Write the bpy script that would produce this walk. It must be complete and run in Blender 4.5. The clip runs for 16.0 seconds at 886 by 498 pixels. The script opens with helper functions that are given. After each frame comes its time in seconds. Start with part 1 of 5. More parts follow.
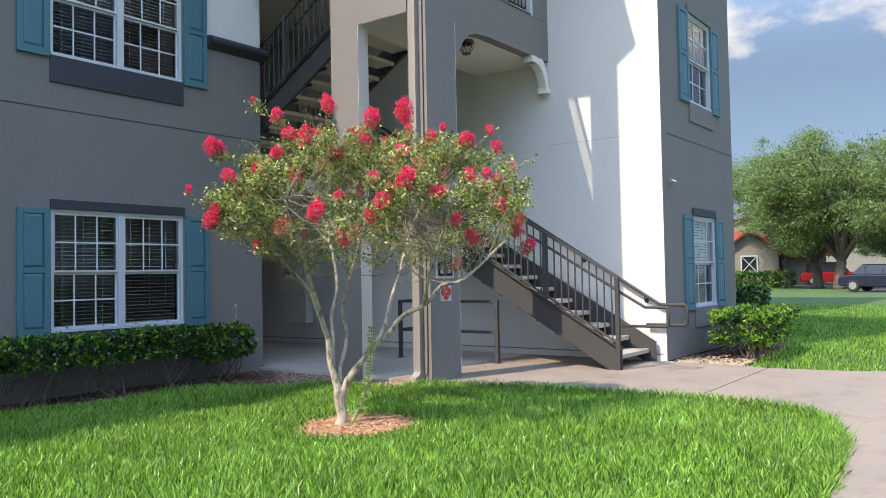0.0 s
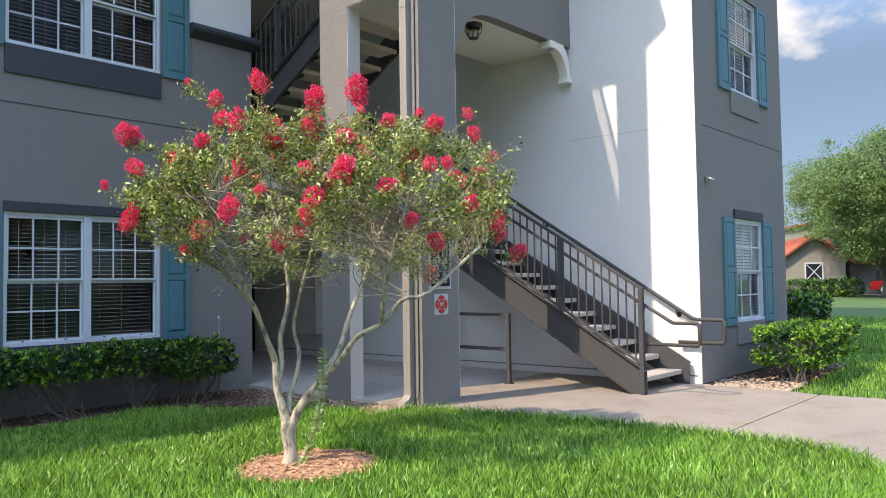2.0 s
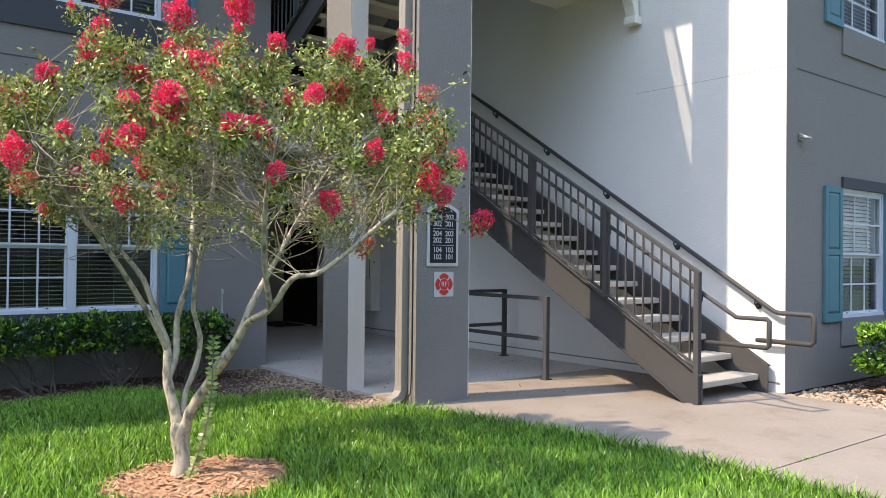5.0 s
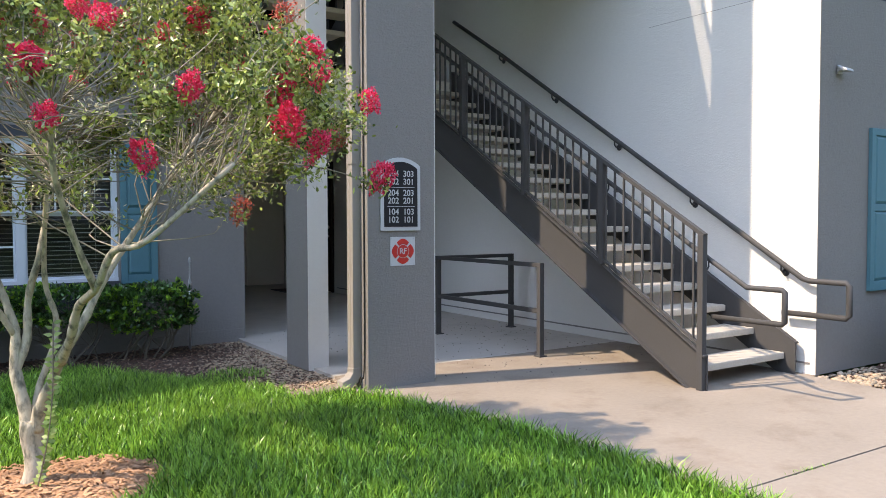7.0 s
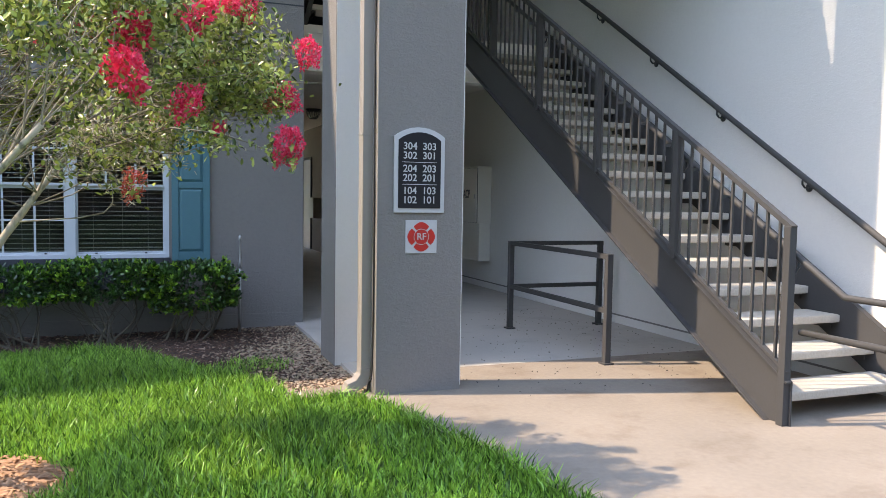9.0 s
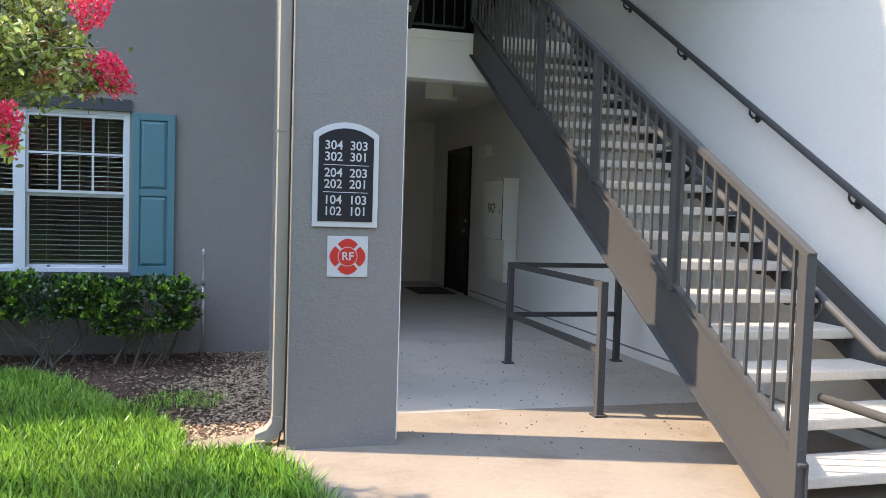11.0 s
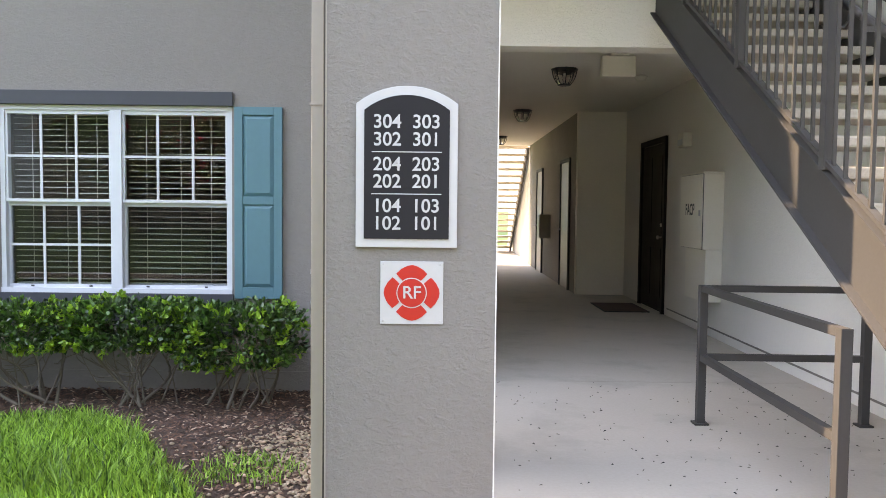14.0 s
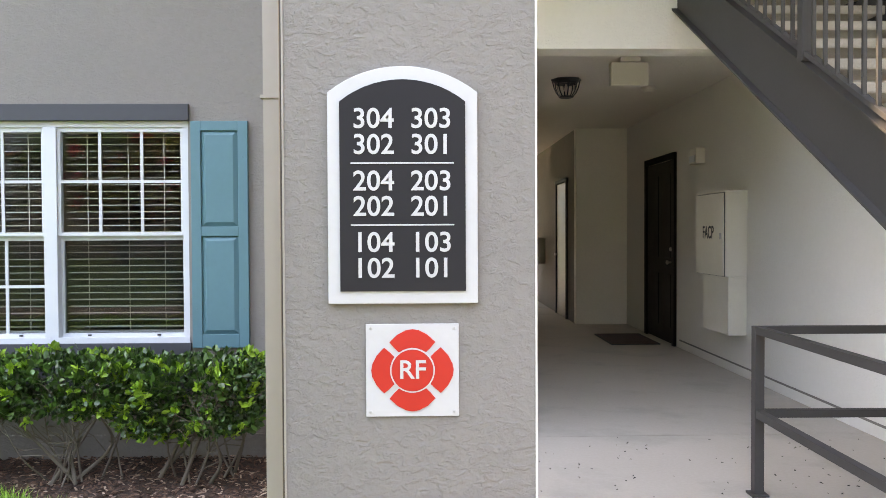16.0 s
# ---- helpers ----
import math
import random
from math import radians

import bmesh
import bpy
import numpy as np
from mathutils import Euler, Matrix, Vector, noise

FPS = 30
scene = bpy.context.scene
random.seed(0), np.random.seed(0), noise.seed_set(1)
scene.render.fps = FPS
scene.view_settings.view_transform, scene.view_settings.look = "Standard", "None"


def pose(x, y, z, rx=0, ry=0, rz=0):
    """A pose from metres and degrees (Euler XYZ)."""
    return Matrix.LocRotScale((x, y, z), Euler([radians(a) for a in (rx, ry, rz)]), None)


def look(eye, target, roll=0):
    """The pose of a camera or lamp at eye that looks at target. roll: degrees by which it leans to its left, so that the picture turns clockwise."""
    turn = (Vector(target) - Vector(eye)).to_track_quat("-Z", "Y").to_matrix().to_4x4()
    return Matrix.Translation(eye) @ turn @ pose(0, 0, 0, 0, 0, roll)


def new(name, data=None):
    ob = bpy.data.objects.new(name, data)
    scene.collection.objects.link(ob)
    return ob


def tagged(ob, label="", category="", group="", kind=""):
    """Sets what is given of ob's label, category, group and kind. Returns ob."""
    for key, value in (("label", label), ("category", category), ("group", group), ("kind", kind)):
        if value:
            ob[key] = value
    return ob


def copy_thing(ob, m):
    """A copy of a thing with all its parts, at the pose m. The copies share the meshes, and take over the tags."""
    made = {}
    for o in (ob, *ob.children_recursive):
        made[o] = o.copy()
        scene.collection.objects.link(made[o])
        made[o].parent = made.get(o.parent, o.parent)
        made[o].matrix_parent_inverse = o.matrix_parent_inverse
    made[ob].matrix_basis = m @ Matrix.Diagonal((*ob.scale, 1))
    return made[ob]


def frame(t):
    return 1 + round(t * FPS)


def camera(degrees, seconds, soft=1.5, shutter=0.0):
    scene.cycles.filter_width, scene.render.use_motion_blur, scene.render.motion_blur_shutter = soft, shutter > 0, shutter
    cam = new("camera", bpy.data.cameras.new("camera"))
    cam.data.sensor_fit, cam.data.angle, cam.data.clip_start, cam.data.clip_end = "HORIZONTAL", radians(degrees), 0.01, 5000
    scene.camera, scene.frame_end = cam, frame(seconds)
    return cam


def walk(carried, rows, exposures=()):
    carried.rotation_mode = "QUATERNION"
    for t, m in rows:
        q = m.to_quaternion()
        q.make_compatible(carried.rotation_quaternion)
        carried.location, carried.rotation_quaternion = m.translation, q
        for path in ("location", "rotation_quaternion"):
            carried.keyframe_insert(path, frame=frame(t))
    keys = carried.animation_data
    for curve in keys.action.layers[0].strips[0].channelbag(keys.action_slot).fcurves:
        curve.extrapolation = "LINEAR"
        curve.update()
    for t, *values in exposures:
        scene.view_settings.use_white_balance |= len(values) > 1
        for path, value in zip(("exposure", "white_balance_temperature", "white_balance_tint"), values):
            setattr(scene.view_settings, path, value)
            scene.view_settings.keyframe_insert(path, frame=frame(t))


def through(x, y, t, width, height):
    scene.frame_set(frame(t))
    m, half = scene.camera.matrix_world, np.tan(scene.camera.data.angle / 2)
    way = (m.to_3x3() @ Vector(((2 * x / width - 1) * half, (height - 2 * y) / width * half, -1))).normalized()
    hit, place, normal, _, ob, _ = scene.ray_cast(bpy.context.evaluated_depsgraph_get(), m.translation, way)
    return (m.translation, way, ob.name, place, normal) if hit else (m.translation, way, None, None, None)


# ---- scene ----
cam = camera(58.5, 16.0, soft=0.75)
METRES, EYE, TILT, LEAN, TURN = 10.0, 1.25, 0.0, 0.0, -53.5
ROWS = [
    (0.0, 0.0, 0.0, 0.0, 0.04, 1.91, 1.1),
    (0.5, 0.0191, 0.0278, 0.0004, 1.72, 0.84, 0.47),
    (1.0, 0.0313, 0.0588, 0.0011, 1.06, 1.73, -0.28),
    (1.5, 0.0444, 0.0856, 0.0015, 1.34, 2.66, 0.4),
    (2.0, 0.0659, 0.1138, 0.0032, 4.18, 2.43, 0.89),
    (2.5, 0.0825, 0.137, 0.0011, 7.01, 2.38, 0.51),
    (3.0, 0.0997, 0.1646, 0.0035, 8.65, 2.53, 0.77),
    (5.5, 0.197, 0.2967, 0.0033, 15.36, -0.13, -0.67),
    (6.0, 0.2072, 0.3293, 0.0046, 15.59, -1.11, -0.25),
    (6.5, 0.2224, 0.3594, 0.0035, 16.86, -1.1, 0.12),
    (7.0, 0.2399, 0.3878, 0.0052, 19.84, -2.18, 0.15),
    (7.5, 0.2525, 0.4178, 0.004, 20.78, -3.86, -0.6),
    (8.0, 0.2651, 0.4471, 0.0035, 23.24, -4.99, -0.45),
    (8.5, 0.2816, 0.4804, 0.0073, 28.36, -4.68, -0.49),
    (11.0, 0.3075, 0.6476, 0.0071, 38.11, -2.83, -1.75),
    (11.5, 0.3107, 0.681, 0.0081, 41.61, -3.0, -0.77),
    (12.0, 0.3053, 0.7057, 0.0065, 44.62, -3.15, -0.18),
    (12.5, 0.2862, 0.7312, 0.0086, 49.77, -3.37, 0.13),
    (13.0, 0.2688, 0.7592, 0.0084, 52.83, -2.64, 0.04),
    (13.5, 0.2556, 0.7811, 0.0094, 54.06, -2.76, -0.33),
    (14.0, 0.2316, 0.7964, 0.0101, 53.32, -2.95, -0.63),
    (14.5, 0.2105, 0.8084, 0.0103, 53.68, -1.47, 0.1),
    (15.0, 0.1908, 0.826, 0.0127, 55.75, -0.18, 0.97),
    (15.5, 0.1756, 0.8382, 0.0109, 55.2, -0.79, 0.91),
    (16.0, 0.1559, 0.8441, 0.0132, 52.2, -1.24, 0.27),
]
EXPOSURES = [(0.0, 1.64, 7900, 14), (3.0, 1.72, 8050, 15), (8.5, 1.96, 8300, 16), (11.0, 2.36, 8400, 15), (12.5, 2.72, 9600, 19), (14.0, 3.10, 10900, 21), (16.0, 3.33, 11500, 22)]
walk(cam, [(t, pose(0, 0, EYE, TILT, LEAN, TURN) @ pose(METRES * x, METRES * y, METRES * z, 90 + pitch, roll, yaw)) for t, x, y, z, yaw, pitch, roll in ROWS],
     exposures=EXPOSURES)

# ---- light: a clear morning, the sun high over the left end of the building ----
SUN_TO = Vector((-1.0, 0.285, 1.2)).normalized()
world = bpy.data.worlds.new("sky")
scene.world = world
world.use_nodes = True
wn, wl = world.node_tree.nodes, world.node_tree.links
sky = wn.new("ShaderNodeTexSky")
sky.sky_type, sky.sun_disc = "NISHITA", False
sky.sun_elevation, sky.sun_rotation = math.asin(SUN_TO.z), math.atan2(SUN_TO.x, SUN_TO.y)
sky.air_density, sky.dust_density, sky.ozone_density = 1.2, 0.3, 1.4
wco = wn.new("ShaderNodeTexCoord")
wlift = wn.new("ShaderNodeVectorMath")
wlift.operation = "ADD"
wlift.inputs[1].default_value = (0, 0, 0.22)
wl.new(wco.outputs["Generated"], wlift.inputs[0])
wunit = wn.new("ShaderNodeVectorMath")
wunit.operation = "NORMALIZE"
wl.new(wlift.outputs["Vector"], wunit.inputs[0])
wl.new(wunit.outputs["Vector"], sky.inputs["Vector"])
wmap = wn.new("ShaderNodeMapping")
wmap.inputs["Scale"].default_value = (1.0, 1.0, 1.9)
wmap.inputs["Location"].default_value = (2.2, 0.9, 0.2)
wl.new(wco.outputs["Generated"], wmap.inputs["Vector"])
cloud = wn.new("ShaderNodeTexNoise")
cloud.inputs["Scale"].default_value, cloud.inputs["Detail"].default_value, cloud.inputs["Roughness"].default_value = 4.4, 10.0, 0.55
wl.new(wmap.outputs["Vector"], cloud.inputs["Vector"])
cramp = wn.new("ShaderNodeValToRGB")
cramp.color_ramp.elements[0].position, cramp.color_ramp.elements[1].position = 0.56, 0.68
wl.new(cloud.outputs["Fac"], cramp.inputs["Fac"])
wmix = wn.new("ShaderNodeMix")
wmix.data_type = "RGBA"
wmix.inputs["B"].default_value = (2.3, 2.4, 2.6, 1)
wl.new(cramp.outputs["Color"], wmix.inputs["Factor"])
wsep = wn.new("ShaderNodeSeparateXYZ")
wl.new(wco.outputs["Generated"], wsep.inputs["Vector"])
wrise = wn.new("ShaderNodeMapRange")
wrise.inputs["From Min"].default_value, wrise.inputs["From Max"].default_value = 0.22, 0.58
wrise.interpolation_type = "SMOOTHSTEP"
wrise.inputs["To Min"].default_value, wrise.inputs["To Max"].default_value = 0.36, 1.95
wl.new(wsep.outputs["Z"], wrise.inputs["Value"])
wclear = wn.new("ShaderNodeVectorMath")
wclear.operation = "SCALE"
wl.new(sky.outputs["Color"], wclear.inputs[0])
wl.new(wrise.outputs["Result"], wclear.inputs["Scale"])
wblue = wn.new("ShaderNodeVectorMath")
wblue.operation = "MULTIPLY"
wblue.inputs[1].default_value = (0.95, 1.0, 1.05)
wl.new(wclear.outputs["Vector"], wblue.inputs[0])
wl.new(wblue.outputs["Vector"], wmix.inputs["A"])
wbg = wn["Background"]
wbg.inputs["Strength"].default_value = 0.15
wl.new(wmix.outputs["Result"], wbg.inputs["Color"])

sun = new("sun", bpy.data.lights.new("sun", "SUN"))
sun.data.energy, sun.data.angle, sun.data.color = 2.0, radians(0.53), (1.0, 0.945, 0.865)
sun.matrix_basis = look(SUN_TO * 60, (0, 0, 0))

# ---- materials ----
def surface(name, col, rough=0.6, metal=0.0, var=0.12, big=1.5, fine=40.0, bump=0.15, relief=60.0, depth=0.004,
            piece=0.0, island=0.0, spec=0.5, second=None, stain=0.0, stretch=(1, 1, 1), spots=0.52):
    """A painted, mineral or metal surface: colour varied at two scales, fine relief, optional stains in a second colour."""
    m = bpy.data.materials.new(name)
    m.use_nodes = True
    n, l = m.node_tree.nodes, m.node_tree.links
    b = n["Principled BSDF"]
    b.inputs["Roughness"].default_value, b.inputs["Metallic"].default_value = rough, metal
    b.inputs["Specular IOR Level"].default_value = spec
    g = n.new("ShaderNodeNewGeometry")
    mp = n.new("ShaderNodeMapping")
    mp.inputs["Scale"].default_value = stretch
    l.new(g.outputs["Position"], mp.inputs["Vector"])
    co = mp.outputs["Vector"]

    def noisy(scale, detail, rough_n=0.55):
        t = n.new("ShaderNodeTexNoise")
        t.inputs["Scale"].default_value, t.inputs["Detail"].default_value, t.inputs["Roughness"].default_value = scale, detail, rough_n
        l.new(co, t.inputs["Vector"])
        return t.outputs["Fac"]

    def maths(op, a, c):
        t = n.new("ShaderNodeMath")
        t.operation = op
        for i, v in enumerate((a, c)):
            if isinstance(v, (int, float)):
                t.inputs[i].default_value = v
            else:
                l.new(v, t.inputs[i])
        return t.outputs[0]
    lo = noisy(big, 5)
    hi = noisy(fine, 3)
    f = maths("ADD", maths("MULTIPLY", maths("SUBTRACT", lo, 0.5), 2.6 * var), maths("MULTIPLY", maths("SUBTRACT", hi, 0.5), 1.6 * var))
    f = maths("ADD", f, 1.0)
    if piece:
        oi = n.new("ShaderNodeObjectInfo")
        f = maths("ADD", f, maths("MULTIPLY", maths("SUBTRACT", oi.outputs["Random"], 0.5), 2 * piece))
    if island:
        f = maths("ADD", f, maths("MULTIPLY", maths("SUBTRACT", g.outputs["Random Per Island"], 0.5), 2 * island))
    rgb = n.new("ShaderNodeRGB")
    rgb.outputs[0].default_value = (*col, 1)
    src = rgb.outputs[0]
    if second:
        mx = n.new("ShaderNodeMix")
        mx.data_type = "RGBA"
        l.new(src, mx.inputs["A"])
        mx.inputs["B"].default_value = (*second, 1)
        rp = n.new("ShaderNodeValToRGB")
        rp.color_ramp.elements[0].position, rp.color_ramp.elements[1].position = spots, spots + 0.16
        l.new(noisy(big * 1.7, 7, 0.62) if not island else g.outputs["Random Per Island"], rp.inputs["Fac"])
        l.new(maths("MULTIPLY", rp.outputs["Color"], stain), mx.inputs["Factor"])
        src = mx.outputs["Result"]
    sc = n.new("ShaderNodeVectorMath")
    sc.operation = "SCALE"
    l.new(src, sc.inputs[0])
    l.new(f, sc.inputs["Scale"])
    l.new(sc.outputs["Vector"], b.inputs["Base Color"])
    l.new(maths("ADD", maths("MULTIPLY", lo, 0.25), rough - 0.12), b.inputs["Roughness"])
    if bump:
        bp = n.new("ShaderNodeBump")
        bp.inputs["Strength"].default_value, bp.inputs["Distance"].default_value = bump, depth
        h = maths("ADD", noisy(relief, 4, 0.6), maths("MULTIPLY", noisy(relief * 0.22, 3), 0.7))
        l.new(h, bp.inputs["Height"])
        l.new(bp.outputs["Normal"], b.inputs["Normal"])
    return m


def stucco(name, col, var=0.07, bump=0.9):
    """Trowelled stucco: flattened patches with ridged edges over a fine sand grain."""
    m = surface(name, col, 0.88, var=var, big=0.9, fine=30, bump=0)
    n, l = m.node_tree.nodes, m.node_tree.links
    b = n["Principled BSDF"]
    b.inputs["Specular IOR Level"].default_value = 0.25
    g = n.new("ShaderNodeNewGeometry")
    mp = n.new("ShaderNodeMapping")
    mp.inputs["Scale"].default_value = (0.80, 0.80, 1.15)
    l.new(g.outputs["Position"], mp.inputs["Vector"])
    a = n.new("ShaderNodeTexNoise")
    a.inputs["Scale"].default_value, a.inputs["Detail"].default_value, a.inputs["Distortion"].default_value = 40, 7, 0.35
    a.inputs["Roughness"].default_value = 0.6
    l.new(mp.outputs["Vector"], a.inputs["Vector"])
    r = n.new("ShaderNodeValToRGB")
    e = r.color_ramp.elements
    e[0].position, e[1].position = 0.40, 0.70
    e[0].color, e[1].color = (0.2, 0.2, 0.2, 1), (0.62, 0.62, 0.62, 1)
    for at, h in ((0.50, 0.28), (0.57, 0.62), (0.62, 0.56)):
        e.new(at).color = (h, h, h, 1)
    l.new(a.outputs["Fac"], r.inputs["Fac"])
    s = n.new("ShaderNodeTexNoise")
    s.inputs["Scale"].default_value, s.inputs["Detail"].default_value = 95, 4
    l.new(g.outputs["Position"], s.inputs["Vector"])
    ad = n.new("ShaderNodeMath")
    ad.operation = "MULTIPLY_ADD"
    l.new(s.outputs["Fac"], ad.inputs[0])
    ad.inputs[1].default_value = 0.6
    l.new(r.outputs["Color"], ad.inputs[2])
    bp = n.new("ShaderNodeBump")
    bp.inputs["Strength"].default_value, bp.inputs["Distance"].default_value = bump, 0.007
    l.new(ad.outputs[0], bp.inputs["Height"])
    l.new(bp.outputs["Normal"], b.inputs["Normal"])
    return m


def leafy(name, c1, c2, rough=0.5, through=0.35, wear=0.1):
    """Leaves: two greens shuffled leaf by leaf, part of the light passing through."""
    m = bpy.data.materials.new(name)
    m.use_nodes = True
    n, l = m.node_tree.nodes, m.node_tree.links
    b, out = n["Principled BSDF"], n["Material Output"]
    g = n.new("ShaderNodeNewGeometry")
    mx = n.new("ShaderNodeMix")
    mx.data_type = "RGBA"
    mx.inputs["A"].default_value, mx.inputs["B"].default_value = (*c1, 1), (*c2, 1)
    l.new(g.outputs["Random Per Island"], mx.inputs["Factor"])
    t = n.new("ShaderNodeTexNoise")
    t.inputs["Scale"].default_value, t.inputs["Detail"].default_value = 1.3, 4
    l.new(g.outputs["Position"], t.inputs["Vector"])
    k = n.new("ShaderNodeMath")
    k.operation = "MULTIPLY_ADD"
    l.new(t.outputs["Fac"], k.inputs[0])
    k.inputs[1].default_value, k.inputs[2].default_value = 4 * wear, 1 - 2 * wear
    sc = n.new("ShaderNodeVectorMath")
    sc.operation = "SCALE"
    l.new(mx.outputs["Result"], sc.inputs[0])
    l.new(k.outputs[0], sc.inputs["Scale"])
    l.new(sc.outputs["Vector"], b.inputs["Base Color"])
    b.inputs["Roughness"].default_value = rough
    tr = n.new("ShaderNodeBsdfTranslucent")
    l.new(sc.outputs["Vector"], tr.inputs["Color"])
    ms = n.new("ShaderNodeMixShader")
    ms.inputs["Fac"].default_value = through
    l.new(b.outputs["BSDF"], ms.inputs[1])
    l.new(tr.outputs["BSDF"], ms.inputs[2])
    l.new(ms.outputs["Shader"], out.inputs["Surface"])
    return m


def glassy(name, tint=(0.9, 0.95, 0.95), rough=0.0, ior=1.3):
    m = bpy.data.materials.new(name)
    m.use_nodes = True
    b = m.node_tree.nodes["Principled BSDF"]
    b.inputs["Base Color"].default_value = (*tint, 1)
    b.inputs["Roughness"].default_value = rough
    b.inputs["Transmission Weight"].default_value = 1.0
    b.inputs["IOR"].default_value = ior
    return m


GREY = stucco("grey_stucco", (0.198, 0.184, 0.171), 0.09, 0.62)
WHITE = stucco("white_stucco", (0.66, 0.637, 0.597), 0.04, 0.32)
SMOOTHWALL = stucco("breezeway_paint", (0.84, 0.80, 0.72), 0.04, 0.5)
# closet paint with the shade on the side wall put into its colour
CLOSETSHADED = stucco("shaded_closet_wall_paint", (0.22, 0.20, 0.17), 0.25, 1.0)
CLOSETSHADED.node_tree.nodes["Principled BSDF"].inputs["Specular IOR Level"].default_value = 0.6
CEIL = stucco("ceiling_paint", (0.74, 0.70, 0.63), 0.05, 0.8)
SLATE = surface("slate_trim_paint", (0.034, 0.038, 0.046), 0.65, var=0.1, fine=20, bump=0.2, relief=90, depth=0.002)
STEEL = surface("dark_grey_steel_paint", (0.058, 0.056, 0.055), 0.62, spec=0.25, var=0.1, big=2, fine=60, bump=0.08, relief=120, depth=0.001)
IRON = surface("black_iron_paint", (0.022, 0.024, 0.027), 0.42, var=0.15, big=4, fine=60, bump=0.08, relief=120, depth=0.001)
TREAD = surface("cast_concrete_tread", (0.45, 0.395, 0.325), 0.85, var=0.24, big=3, fine=70, bump=0.3, relief=140, depth=0.002, piece=0.06)
TWIG = surface("pale_twigs", (0.22, 0.19, 0.145), 0.85, var=0.3, big=6, fine=60, bump=0.2, island=0.3)
CONCRETE = surface("broomed_concrete", (0.240, 0.198, 0.157), 0.9, var=0.17, big=1.4, fine=28, bump=0.35, relief=120, depth=0.004,
                   second=(0.155, 0.110, 0.078), stain=0.5)
FLOORC = surface("breezeway_concrete", (0.43, 0.39, 0.34), 0.8, var=0.09, big=1.0, fine=50, bump=0.2, relief=150, depth=0.002,
                 second=(0.30, 0.28, 0.25), stain=0.5)
TEAL = surface("teal_shutter_paint", (0.050, 0.158, 0.190), 0.55, var=0.07, big=3, fine=30, bump=0.1, relief=90, depth=0.001)
VINYL = surface("white_vinyl", (0.50, 0.53, 0.56), 0.4, var=0.03, big=4, fine=30, bump=0)
BLIND = surface("blind_slat", (0.66, 0.63, 0.57), 0.6, var=0.05, big=5, fine=40, bump=0, piece=0.05)
GLASS = glassy("window_glass")
CLEAR = glassy("lantern_glass", (0.8, 0.82, 0.8), 0.0, 1.03)
SCREENED = glassy("screened_glass", (0.5, 0.53, 0.56), 0.02)
SOIL = surface("lawn_soil", (0.050, 0.100, 0.020), 1.0, var=0.3, big=0.6, fine=25, bump=0.5, relief=40, depth=0.02,
               second=(0.068, 0.122, 0.028), stain=0.6)
MULCH = surface("mulch_bed", (0.060, 0.036, 0.027), 1.0, var=0.35, big=3, fine=50, bump=0.8, relief=45, depth=0.03)
CHIP = surface("bark_chips", (0.105, 0.056, 0.038), 0.95, var=0.25, bump=0.2, island=0.7, second=(0.34, 0.26, 0.19), stain=0.7, spots=0.84)
CHIP_TAN = surface("fresh_bark_chips", (0.37, 0.205, 0.118), 0.95, var=0.2, bump=0.2, island=0.4)
PEBBLE = surface("river_pebbles", (0.38, 0.30, 0.21), 0.85, var=0.15, bump=0.15, island=0.4, second=(0.30, 0.17, 0.11), stain=0.5)
BARK = surface("mottled_bark", (0.42, 0.365, 0.28), 0.8, var=0.3, big=13, fine=60, bump=0.5, relief=70, depth=0.004,
               second=(0.10, 0.10, 0.08), stain=0.95, stretch=(1, 1, 0.45), spots=0.49)
OAKBARK = surface("oak_bark", (0.10, 0.085, 0.07), 0.95, var=0.3, big=2, fine=20, bump=0.8, relief=18, depth=0.03)
STEM = surface("shrub_stem", (0.13, 0.11, 0.085), 0.9, var=0.25, big=9, fine=60, bump=0.3)
GRASS = leafy("grass_blades", (0.010, 0.072, 0.005), (0.37, 0.66, 0.11), 0.32, 0.45, 0.24)
MYRTLE = leafy("myrtle_leaves", (0.020, 0.050, 0.009), (0.47, 0.55, 0.145), 0.30, 0.24, 0.12)
SHOOT = leafy("shoot_leaf_green", (0.16, 0.26, 0.06), (0.36, 0.46, 0.16), 0.4, 0.4, 0.05)
DRYLEAF = leafy("seed_heads", (0.34, 0.30, 0.20), (0.64, 0.56, 0.42), 0.8, 0.3, 0.1)
PETAL = leafy("crimson_petals", (0.70, 0.014, 0.070), (0.92, 0.085, 0.210), 0.6, 0.25, 0.06)
PETAL_OLD = leafy("fading_petals", (0.52, 0.05, 0.05), (0.58, 0.20, 0.13), 0.7, 0.3, 0.1)
HEDGE = leafy("hedge_leaves", (0.006, 0.026, 0.008), (0.055, 0.150, 0.026), 0.30, 0.20, 0.14)
YOUNG = leafy("young_hedge_leaves", (0.10, 0.26, 0.03), (0.30, 0.50, 0.06), 0.35, 0.4, 0.08)
OAKLEAF = leafy("oak_leaves", (0.055, 0.115, 0.03), (0.24, 0.34, 0.11), 0.5, 0.35, 0.15)
BOARDDARK = surface("sign_face", (0.014, 0.013, 0.015), 0.7, spec=0.25, var=0.08, big=5, bump=0.05)
WHITEPAINT = surface("white_sign_paint", (0.42, 0.42, 0.425), 0.5, var=0.05, big=5, fine=50, bump=0.05)
REDPAINT = surface("red_sign_enamel", (0.48, 0.013, 0.009), 0.4, var=0.06, big=8, bump=0.02)
